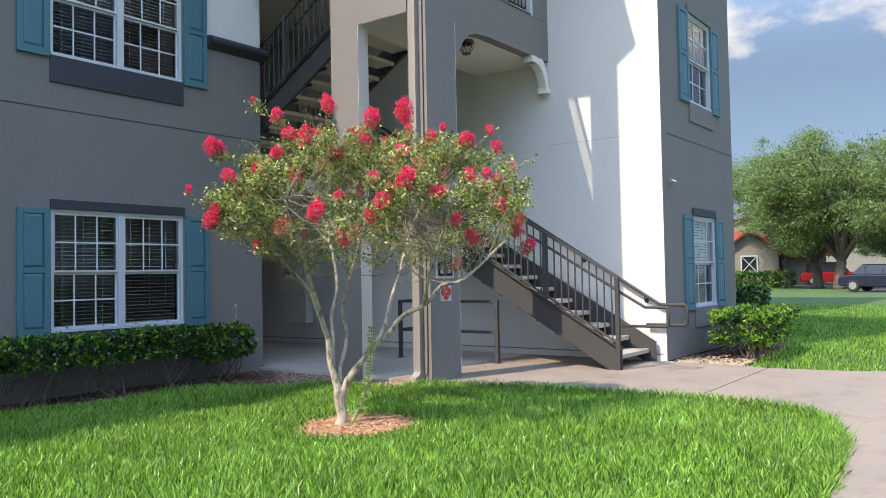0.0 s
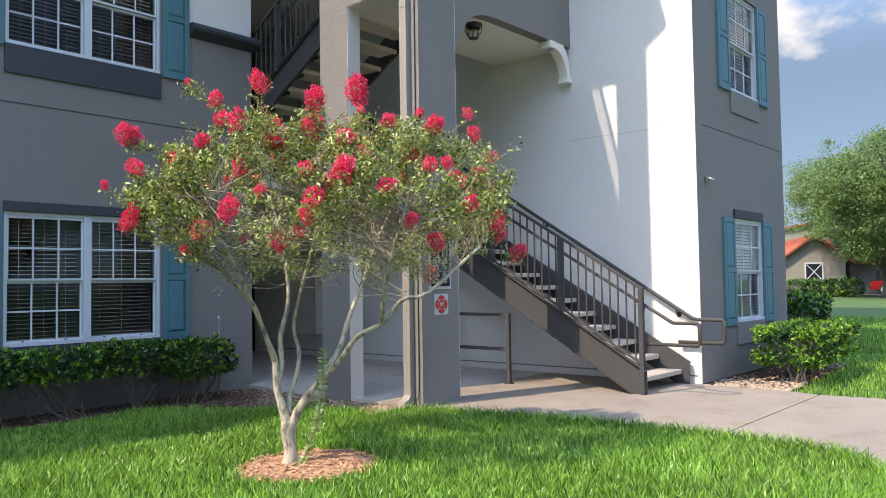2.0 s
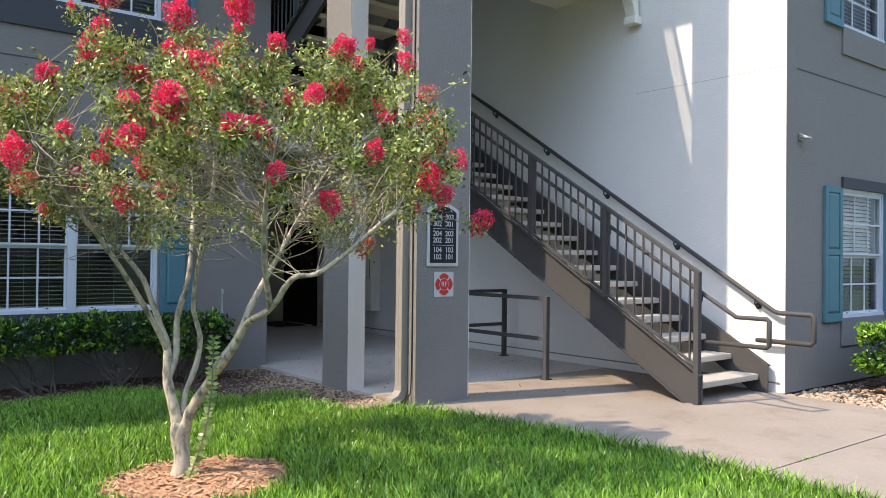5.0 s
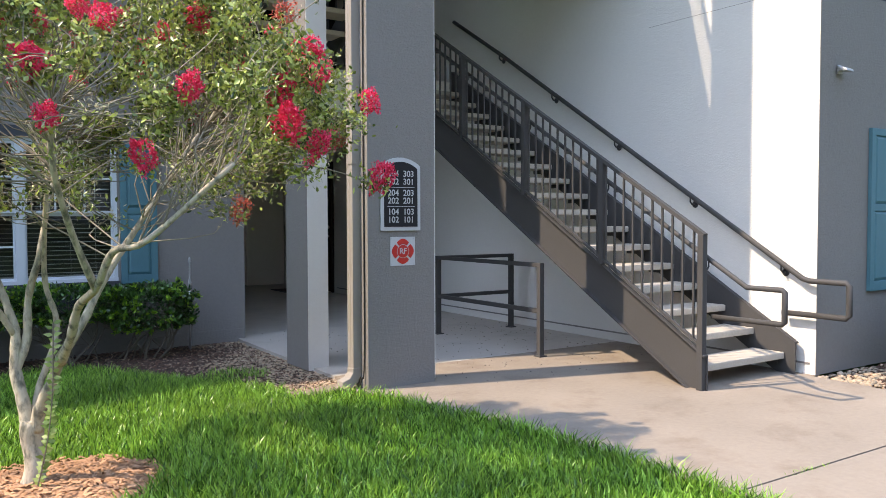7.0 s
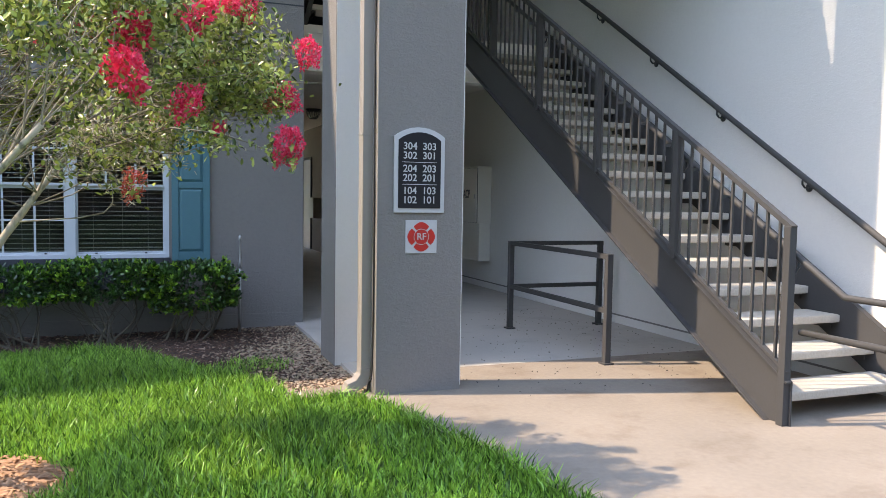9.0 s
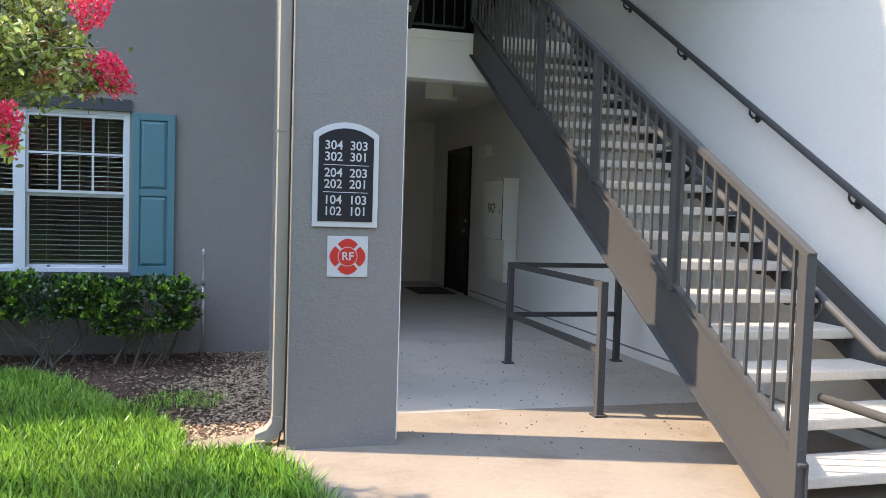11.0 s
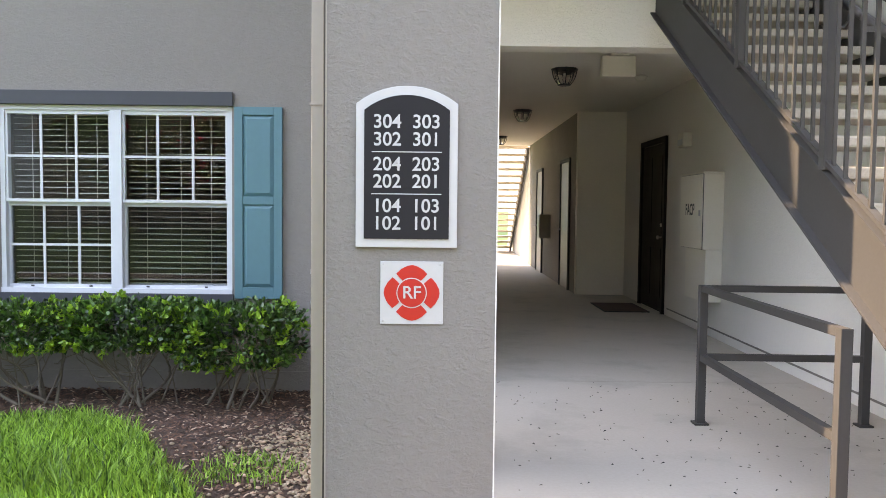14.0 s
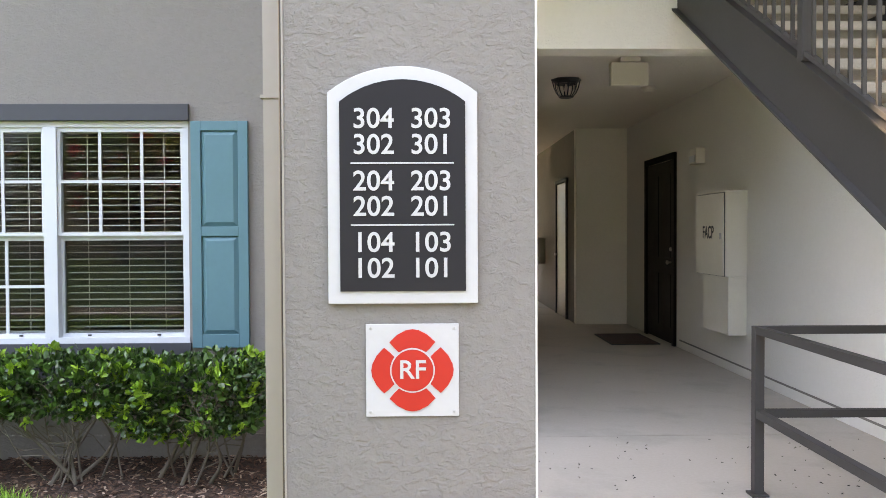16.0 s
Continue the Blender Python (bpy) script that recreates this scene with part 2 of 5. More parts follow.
CREAMBOX = surface("cream_metal", (0.68, 0.65, 0.58), 0.5, var=0.05, big=3, bump=0.05)
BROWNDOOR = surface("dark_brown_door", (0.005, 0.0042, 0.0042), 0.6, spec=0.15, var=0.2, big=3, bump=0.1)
TANDOOR = surface("beige_door_paint", (0.40, 0.37, 0.32), 0.45, var=0.06, big=2, bump=0.05)
GUTTER = surface("taupe_gutter_metal", (0.27, 0.243, 0.215), 0.5, var=0.06, big=3, bump=0.05)
GALV = surface("galvanised_metal", (0.42, 0.42, 0.42), 0.45, metal=0.7, var=0.1, bump=0.05)
DIRTY = surface("weathered_concrete", (0.21, 0.165, 0.12), 0.95, var=0.2, big=6, fine=60, bump=0.4, second=(0.33, 0.28, 0.22), stain=0.7)
RUBBER = surface("black_rubber", (0.015, 0.015, 0.015), 0.8, var=0.1, bump=0.1)
MATBROWN = surface("coir_mat", (0.075, 0.038, 0.028), 1.0, var=0.3, big=6, fine=120, bump=0.6, relief=200, depth=0.004)

# ---- building helpers ----
def box(bm, x0, x1, y0, y1, z0, z1):
    v = [bm.verts.new((x, y, z)) for x in (x0, x1) for y in (y0, y1) for z in (z0, z1)]
    for f in ((0, 1, 3, 2), (4, 6, 7, 5), (0, 4, 5, 1), (2, 3, 7, 6), (0, 2, 6, 4), (1, 5, 7, 3)):
        bm.faces.new([v[i] for i in f])
    return bm


def boxes(*dims, bevel=0.0):
    bm = bmesh.new()
    for d in dims:
        box(bm, *d)
    if bevel:
        bmesh.ops.bevel(bm, geom=bm.edges[:], offset=bevel, segments=2, profile=0.6, affect="EDGES", clamp_overlap=True)
    return bm


def prism(points, axis, lo, hi, bevel=0.0):
    """An outline in a plane, made thick along the axis. For axis x the outline is (y, z), for y (x, z), for z (x, y)."""
    bm = bmesh.new()
    put = {"x": lambda a, b, c: (c, a, b), "y": lambda a, b, c: (a, c, b), "z": lambda a, b, c: (a, b, c)}[axis]
    A = [bm.verts.new(put(a, b, lo)) for a, b in points]
    B = [bm.verts.new(put(a, b, hi)) for a, b in points]
    bm.faces.new(A)
    bm.faces.new(B[::-1])
    for i in range(len(A)):
        j = (i + 1) % len(A)
        bm.faces.new((A[j], A[i], B[i], B[j]))
    bmesh.ops.recalc_face_normals(bm, faces=bm.faces[:])
    if bevel:
        bmesh.ops.bevel(bm, geom=bm.edges[:], offset=bevel, segments=2, profile=0.6, affect="EDGES", clamp_overlap=True)
    return bm


def tube(bm, path, radii, sides=8, closed_ends=True):
    """A round bar along a line of points, its radius given for each point or once."""
    pts = [Vector(p) for p in path]
    if isinstance(radii, (int, float)):
        radii = [radii] * len(pts)
    rings, up = [], None
    for i, p in enumerate(pts):
        a, b = pts[max(i - 1, 0)], pts[min(i + 1, len(pts) - 1)]
        d = (b - a).normalized()
        if up is None:
            up = Vector((0, 0, 1)) if abs(d.z) < 0.9 else Vector((1, 0, 0))
        s = d.cross(up).normalized()
        up = s.cross(d).normalized()
        k = 1.0
        if 0 < i < len(pts) - 1:
            c = (p - a).normalized().dot((b - p).normalized())
            k = min(1.5, 1 / max(0.5, math.sqrt((1 + c) / 2)))
        rings.append([bm.verts.new(p + (s * math.cos(q) + up * math.sin(q)) * radii[i] * k)
                      for q in (2 * math.pi * j / sides for j in range(sides))])
    for r0, r1 in zip(rings, rings[1:]):
        for j in range(sides):
            f = bm.faces.new((r0[j], r0[(j + 1) % sides], r1[(j + 1) % sides], r1[j]))
            f.smooth = True
    if closed_ends:
        bm.faces.new(rings[0][::-1])
        bm.faces.new(rings[-1])
    return bm


def barbox(bm, a, b, w, h):
    """A square bar from a to b, w wide across and h high."""
    a, b = Vector(a), Vector(b)
    d = (b - a).normalized()
    s = d.cross(Vector((0, 0, 1)))
    s = s.normalized() if s.length > 0.01 else Vector((1, 0, 0))
    u = s.cross(d)
    v = [bm.verts.new(p + s * (i * w / 2) + u * (j * h / 2)) for p in (a, b) for i, j in ((-1, -1), (1, -1), (1, 1), (-1, 1))]
    for f in ((3, 2, 1, 0), (4, 5, 6, 7), (0, 1, 5, 4), (1, 2, 6, 5), (2, 3, 7, 6), (3, 0, 4, 7)):
        bm.faces.new([v[i] for i in f])
    return bm


def lathe(bm, cx, cy, profile, sides=16):
    """A turned shape about an upright axis, from pairs of radius and height."""
    rings = [[bm.verts.new((cx + r * math.cos(q), cy + r * math.sin(q), z)) for q in (2 * math.pi * j / sides for j in range(sides))]
             for r, z in profile]
    for a, b in zip(rings, rings[1:]):
        for j in range(sides):
            f = bm.faces.new((a[j], a[(j + 1) % sides], b[(j + 1) % sides], b[j]))
            f.smooth = True
    bm.faces.new(rings[0][::-1])
    bm.faces.new(rings[-1])
    return bm


def as_mesh(name, bm, material):
    me = bpy.data.meshes.new(name)
    bm.to_mesh(me)
    bm.free()
    if material:
        me.materials.append(material)
    return me


def tri_mesh(name, verts, tris, material):
    """A mesh from arrays of places and triangles."""
    me = bpy.data.meshes.new(name)
    verts, tris = np.asarray(verts, dtype=np.float32), np.asarray(tris, dtype=np.int32)
    me.vertices.add(len(verts))
    me.vertices.foreach_set("co", verts.ravel())
    me.loops.add(3 * len(tris))
    me.loops.foreach_set("vertex_index", tris.ravel())
    me.polygons.add(len(tris))
    me.polygons.foreach_set("loop_start", np.arange(len(tris), dtype=np.int32) * 3)
    me.update(calc_edges=True)
    me.materials.append(material)
    return me


def thing(name, at, label, category, group="", kind=""):
    ob = new(name)
    ob.empty_display_size = 0.1
    ob.matrix_basis = Matrix.Translation(at)
    return tagged(ob, label, category, group, kind)


def under(ob, parent):
    ob.parent = parent
    ob.matrix_parent_inverse = parent.matrix_basis.inverted() if parent.data is None or parent.parent is None else Matrix()
    return ob


def part(name, bm, material, parent, label=""):
    me = bm if isinstance(bm, bpy.types.Mesh) else as_mesh(name, bm, material)
    ob = new(name, me)
    under(ob, parent)
    return tagged(ob, label)


def piece(name, me, parent, m):
    ob = new(name, me)
    under(ob, parent)
    ob.matrix_basis = m
    return ob


def whole(name, bm, material, label, category, kind="", group=""):
    me = bm if isinstance(bm, bpy.types.Mesh) else as_mesh(name, bm, material)
    return tagged(new(name, me), label, category, group, kind)


def structure(name, bm, material, label):
    return whole(name, bm, material, label, name.split("_")[0], "structure")


def smooth(points, n=5):
    """A rounded line through points."""
    p = [Vector(q) for q in points]
    p = [p[0] * 2 - p[1], *p, p[-1] * 2 - p[-2]]
    out = []
    for a, b, c, d in zip(p, p[1:], p[2:], p[3:]):
        for i in range(n):
            f = i / n
            out.append(0.5 * ((2 * b) + (c - a) * f + (2 * a - 5 * b + 4 * c - d) * f * f + (3 * b - a - 3 * c + d) * f ** 3))
    return out + [p[-2]]

# ---- the building ----
FY, FX1 = 8.79, 7.53            # front wall, and its end at the breezeway
WX = 10.71                      # long white wall beside the stair
WY, WX1 = 4.085, 14.0           # front and far end of the projecting wing
TOP = 8.85                      # eaves
FL2 = 3.14                      # second floor
WIN = (4.50, 6.225)
WZ = ((0.69, 2.085), (3.825, 5.22))
WING_WIN = (11.89, 12.96)


def pierced(bm, axis_y, thick, x0, x1, z0, z1, holes):
    """A wall along x with rectangular holes (x0, x1, z0, z1), made of blocks around them."""
    xs = sorted({x0, x1, *[h[0] for h in holes], *[h[1] for h in holes]})
    for a, b in zip(xs, xs[1:]):
        zs = [z0]
        for h in sorted(holes, key=lambda q: q[2]):
            if h[0] <= a and h[1] >= b:
                zs += [h[2], h[3]]
        zs.append(z1)
        for lo, hi in zip(zs[::2], zs[1::2]):
            box(bm, a, b, axis_y, axis_y + thick, lo, hi)
    return bm


JOINT = 3.21
wall_front = structure("wall_front", pierced(bmesh.new(), FY, 0.2, -8, FX1, 0.0, TOP, [(*WIN, *WZ[0]), (*WIN, *WZ[1])]), GREY,
                       "dark grey stucco front wall of the apartment house")
part("base_course", boxes((-8, FX1 - 0.004, FY - 0.012, FY - 0.002, -0.04, 0.11)), GREY, wall_front)
part("control_joint", boxes((-8, FX1, FY - 0.003, FY + 0.002, JOINT, JOINT + 0.012)), SLATE, wall_front)
part("white_panel", boxes((6.60, FX1 + 0.002, FY - 0.006, FY - 0.001, 4.50, TOP)), WHITE, wall_front, "white stucco panel above the dark moulding")

wall_wing = structure("wall_wing", pierced(bmesh.new(), WY, 0.2, WX + 0.2, WX1, 0.0, TOP, [(*WING_WIN, *WZ[0]), (*WING_WIN, *WZ[1])]), GREY,
                      "dark grey stucco front of the projecting wing")
part("control_joint", boxes((WX + 0.2, WX1, WY - 0.003, WY + 0.002, JOINT, JOINT + 0.012)), SLATE, wall_wing)
structure("wall_wing_end", boxes((WX1 - 0.2, WX1, WY + 0.2, 16.0, 0, TOP)), GREY, "grey stucco end wall of the wing")
wall_white = structure("wall_white", boxes((WX, WX + 0.2, WY, 15.44, 0, TOP)), WHITE, "tall white stucco wall beside the stair")
part("corner_return", boxes((WX - 0.0, WX + 0.2, WY - 0.004, WY - 0.001, 0, TOP)), GREY, wall_white)
part("control_joint", boxes((WX - 0.0015, WX + 0.002, WY, 5.9, JOINT, JOINT + 0.0035)), GUTTER, wall_white)
part("base_seam", boxes((WX - 0.008, WX + 0.001, WY + 0.05, 13.0, 0.085, 0.10)), GREY, wall_white)
structure("wall_breezeway_west", boxes((FX1 - 0.2, FX1, FY + 0.2, 22.4, 0, TOP)), SMOOTHWALL, "beige painted breezeway wall")
structure("wall_closet_front", boxes((9.95, WX + 0.2, 15.44, 15.60, 0, TOP)), SMOOTHWALL, "beige painted end of the storage closets")
structure("wall_closets", boxes((9.95, 10.1, 15.60, 22.4, 0, TOP)), CLOSETSHADED, "beige wall of the storage closets, shade put into its colour")
structure("wall_far", boxes((10.1, 10.3, 22.4, 30.0, 0, TOP)), WHITE, "white stucco wall at the far end of the breezeway")

# floor slabs of the breezeway above
structure("ceiling", boxes((FX1, WX, 9.55, 22.4, 2.90, 3.10)), CEIL, "cream textured breezeway ceiling")
fascia = structure("trim_slab_edge", boxes((FX1, WX, 9.31, 9.55, 2.66, FL2)), SMOOTHWALL, "cream slab edge over the breezeway")
part("drip_edge", boxes((FX1, WX, 9.295, 9.33, FL2 - 0.075, FL2 + 0.01)), SMOOTHWALL, fascia)
structure("floor_second", boxes((FX1, WX, 9.56, 22.4, 3.104, FL2)), FLOORC, "grey concrete floor of the second storey")
structure("ceiling_second", boxes((FX1, WX, 9.40, 22.4, 5.95, 6.28)), CEIL, "cream textured ceiling of the second storey")
structure("ceiling_third", boxes((FX1 - 0.15, WX, 5.80, 22.4, 8.70, 8.84)), CEIL, "cream textured ceiling of the top storey")
# added wall; the dark behind the railing is put into its near-black colour
structure("wall_back_second", boxes((FX1, WX, 13.0, 13.2, FL2, 5.95)), BROWNDOOR, "plain near-black wall added as the dark depth of the second storey")

# stair tower: two posts, beams, landing
tower = structure("wall_tower", boxes((7.375, 7.98, 5.658, 5.93, -0.02, TOP)), GREY, "grey stucco corner pier of the stair tower")
for bx in (7.374, 7.9765):
    part("corner_bead", boxes((bx, bx + 0.0045, 5.655, 5.660, 0.03, 4.4)), WHITE if bx > 7.5 else GUTTER, tower)
part("rear_pier", boxes((7.36, 7.553, 6.735, 7.20, -0.02, TOP)), GREY, tower)
part("pier_lining", boxes((7.364, 7.556, 6.729, 6.733, -0.02, 4.44)), WHITE, tower, "white inner face of the rear pier")
for z0, z1 in ((4.445, 5.10), (7.88, TOP)):
    part("side_beam", boxes((7.36, 7.58, 5.93, 6.735, z0, z1)), GREY, tower)
part("beam_lining", boxes((7.364, 7.578, 5.932, 6.733, 4.439, 4.443)), CEIL, tower, "cream soffit of the side beam")
# unseen panel added to keep stray sun off the white wall
part("upper_wall", boxes((7.40, 7.58, 7.20, FY + 0.1, 5.3, TOP)), GREY, tower)
part("tower_cornice", prism([(5.66, 8.42), (5.42, 8.60), (5.40, 8.66), (5.52, 9.05), (6.0, 9.05), (6.0, 8.42)], "x", 7.25, 8.1, bevel=0.01), GREY, tower)
BY = 5.84                       # face of the beam between the pier and the white wall
ARCH = [(7.98, 5.10), (7.98, 3.60), (8.16, 3.82), (8.30, 4.10), (8.42, 4.30), (8.56, 4.42), (8.74, 4.48), (9.00, 4.50), (WX, 4.50), (WX, 5.10)]
part("front_beam", prism(ARCH, "y", BY, BY + 0.16), GREY, tower)
part("front_wall", boxes((10.27, WX, BY, BY + 0.16, 5.104, TOP)), GREY, tower)
part("jamb", boxes((10.20, 10.269, BY + 0.004, BY + 0.16, 5.104, TOP)), VINYL, tower)
part("sill", boxes((7.99, 10.20, BY - 0.015, BY + 0.165, 5.104, 5.125)), GREY, tower)
structure("floor_landing", boxes((7.59, WX, BY + 0.16, 7.15, 4.50, 4.70)), CEIL, "cream soffit and floor of the stair landing")
structure("roof", boxes((-8, WX + 0.1, 8.5, 22.6, TOP, TOP + 0.25)), SLATE, "dark flat roof edge")
structure("roof_tower", boxes((7.3, WX + 0.1, 5.5, 8.5, TOP, TOP + 0.2)), SLATE, "dark flat roof edge over the stair tower")
# the unseen pitch is added to lengthen the wing's shadow on the lawn
structure("roof_wing", prism([(WY - 0.1, TOP), (16.0, TOP), (16.0, TOP + 0.3), (9.5, TOP + 3.2), (WY - 0.1, TOP + 0.2)], "x", WX + 0.1, WX1 + 0.1), SLATE, "dark roof over the wing, its unseen pitch added for shadow")
# plain shell behind the walls
# unseen block, added so that its shadow falls across the side lawn
structure("wall_rear_block", boxes((WX1 + 0.01, 25.0, 8.6, 16.0, 0, 16.0)), GREY, "plain grey unseen block added behind the wing to shade the lawn")
structure("wall_back", boxes((-8, FX1 - 0.2, 14.0, 14.2, 0, TOP)), GREY, "plain rear wall of the apartment house")
structure("wall_side", boxes((-8.2, -8, FY, 14.2, 0, TOP)), GREY, "plain end wall of the apartment house")

# ---- ground ----
structure("ground", boxes((-400, 400, -400, 400, -0.35, -0.05)), SOIL, "green lawn ground reaching the horizon")
PLAZA = [(7.74, 2.706), (10.52, 2.706), (10.62, 3.0), (10.66, 4.08), (WX, 4.09), (WX, 6.3), (7.405, 6.3), (7.40, 6.0), (7.30, 5.7), (7.38, 5.4), (7.5, 4.75), (7.64, 4.3), (7.72, 3.6)]
WALKWAY = [(7.74, 2.694), (7.72, 2.1), (7.55, 1.65), (7.15, 1.35), (6.4, 1.12), (5.0, 0.95), (0, 0.85), (-30, 0.85), (-30, -0.9), (60, -0.9), (60, 1.35),
           (11.2, 1.35), (10.8, 1.45), (10.66, 1.7), (10.52, 2.694)]
SHADED = [(7.405, 6.303), (WX, 6.303), (WX, 9.04), (7.45, 9.04)]
pave = structure("pavement", prism(PLAZA, "z", -0.12, 0.0), CONCRETE, "worn tan broomed concrete in front of the stair")
part("slab", prism(WALKWAY, "z", -0.12, -0.001), CONCRETE, pave)
floor = structure("floor", prism(SHADED, "z", -0.12, 0.001), FLOORC, "grey concrete breezeway floor with stains")
part("slab", boxes((FX1, WX, 9.05, 15.0, -0.12, 0.0)), FLOORC, floor)
part("slab", boxes((FX1, WX, 15.01, 30.0, -0.12, 0.0)), FLOORC, floor)

# ---- windows, blinds and shutters ----
def window(name, x0, x1, y, z0, z1, units, plain=(), label=""):
    """Sash windows side by side in one frame: white vinyl bars, glass, three by two lights in each sash unless plain."""
    w = thing(name, ((x0 + x1) / 2, y, z0), label, "window", kind="structure")
    fr = 0.035
    part("window_frame", boxes((x0, x1, y, y + 0.09, z1 - fr, z1), (x0, x1, y - 0.012, y + 0.09, z0, z0 + fr),
                               (x0, x0 + fr, y, y + 0.09, z0 + fr, z1 - fr), (x1 - fr, x1, y, y + 0.09, z0 + fr, z1 - fr)), VINYL, w)
    edges = [x0 + fr]
    for i in range(1, units):
        c = x0 + (x1 - x0) * i / units
        part("mullion", boxes((c - 0.042, c + 0.042, y - 0.008, y + 0.09, z0 + fr, z1 - fr), bevel=0.003), VINYL, w)
        edges += [c - 0.042, c + 0.042]
    edges.append(x1 - fr)
    zm = (z0 + z1) / 2 - 0.02
    for u in range(units):
        a, b = edges[2 * u], edges[2 * u + 1]
        for k, (lo, hi) in enumerate(((z0 + fr, zm), (zm, z1 - fr))):
            yy = y + (0.045 if k == 0 else 0.012)
            s = 0.022
            sash = part("sash", boxes((a, b, yy, yy + 0.03, hi - s - 0.008, hi), (a, b, yy, yy + 0.03, lo, lo + s),
                                      (a, a + s * 0.8, yy, yy + 0.03, lo + s, hi - s - 0.008), (b - s * 0.8, b, yy, yy + 0.03, lo + s, hi - s - 0.008)), VINYL, w)
            pane = part("pane", boxes((a + 0.005, b - 0.005, yy + 0.014, yy + 0.017, lo + 0.006, hi - 0.006)), GLASS if k else SCREENED, sash)
            pane.visible_shadow = False
            if k == 0:
                for q in (0.22, 0.78):
                    c = a + (b - a) * q
                    part("sash_lock", boxes((c - 0.012, c + 0.012, yy - 0.008, yy - 0.001, lo + 0.004, lo + 0.016), bevel=0.002), IRON, sash)
            if (u, k) not in plain:
                for j in (1, 2):
                    c = a + (b - a) * j / 3
                    part("muntin", boxes((c - 0.009, c + 0.009, yy + 0.003, yy + 0.013, lo + s, hi - s - 0.008)), VINYL, sash)
                c = (lo + hi) / 2
                part("muntin", boxes((a + s * 0.8, b - s * 0.8, yy + 0.002, yy + 0.012, c - 0.009, c + 0.009)), VINYL, sash)
    return w


def blind(x0, x1, y, z0, z1, tilt=4):
    b = thing("venetian_blind", ((x0 + x1) / 2, y, z1), "pale wooden venetian blind, lowered behind the window glass", "blind", "window blinds")
    part("headrail", boxes((x0, x1, y - 0.03, y + 0.03, z1 - 0.05, z1), bevel=0.004), BLIND, b)
    n = int((z1 - 0.07 - z0) / 0.0435)
    me = as_mesh("slat", boxes((-(x1 - x0) / 2, (x1 - x0) / 2, -0.0235, 0.0235, -0.0013, 0.0013)), BLIND)
    for i in range(n):
        piece("slat", me, b, pose((x0 + x1) / 2, y, z1 - 0.075 - i * 0.0435, tilt + random.uniform(-1.5, 1.5), 0, random.uniform(-0.1, 0.1)))
    for f in (0.18, 0.52, 0.82):
        c = x0 + (x1 - x0) * f
        part("ladder_cord", boxes((c - 0.002, c + 0.002, y - 0.027, y - 0.024, z0, z1 - 0.05)), BLIND, b)
    part("bottom_rail", boxes((x0, x1, y - 0.025, y + 0.025, z0, z0 + 0.018), bevel=0.004), BLIND, b)
    return b


def shutter(x0, x1, y, z0, z1):
    s = thing("shutter", ((x0 + x1) / 2, y, z0), "teal painted shutter with two raised panels, fixed beside a window", "shutter", "teal shutters")
    st, d = 0.062, 0.035
    zm = z0 + (z1 - z0) * 0.515
    part("backboard", boxes((x0 + 0.002, x1 - 0.002, y - d * 0.5, y - 0.001, z0 + 0.002, z1 - 0.002)), TEAL, s)
    for a, b in ((x0, x0 + st), (x1 - st, x1)):
        stile = part("stile", boxes((a, b, y - d, y - 0.002, z0, z1), bevel=0.004), TEAL, s)
        for zz in (z0 + (z1 - z0) * 0.17, z0 + (z1 - z0) * 0.84):
            part("screw", lathe(bmesh.new(), 0, 0, [(0.006, 0), (0.005, 0.002)], 8), TEAL, stile).matrix_basis = pose((a + b) / 2, y - d, zz, 90)
    for lo, hi in ((z0, z0 + 0.085), (zm - 0.03, zm + 0.03), (z1 - 0.06, z1)):
        part("rail", boxes((x0 + st, x1 - st, y - d + 0.001, y - 0.002, lo, hi), bevel=0.003), TEAL, s)
    for lo, hi in ((z0 + 0.085, zm - 0.03), (zm + 0.03, z1 - 0.06)):
        bm = bmesh.new()
        a, b = x0 + st + 0.002, x1 - st - 0.002
        q = [bm.verts.new(v) for v in ((a, y - d * 0.5, lo), (b, y - d * 0.5, lo), (b, y - d * 0.5, hi), (a, y - d * 0.5, hi))]
        i = 0.028
        p = [bm.verts.new(v) for v in ((a + i, y - d * 0.95, lo + i), (b - i, y - d * 0.95, lo + i), (b - i, y - d * 0.95, hi - i), (a + i, y - d * 0.95, hi - i))]
        bm.faces.new(p)
        for k in range(4):
            bm.faces.new((q[k], q[(k + 1) % 4], p[(k + 1) % 4], p[k]))
        part("raised_panel", bm, TEAL, s)
    return s


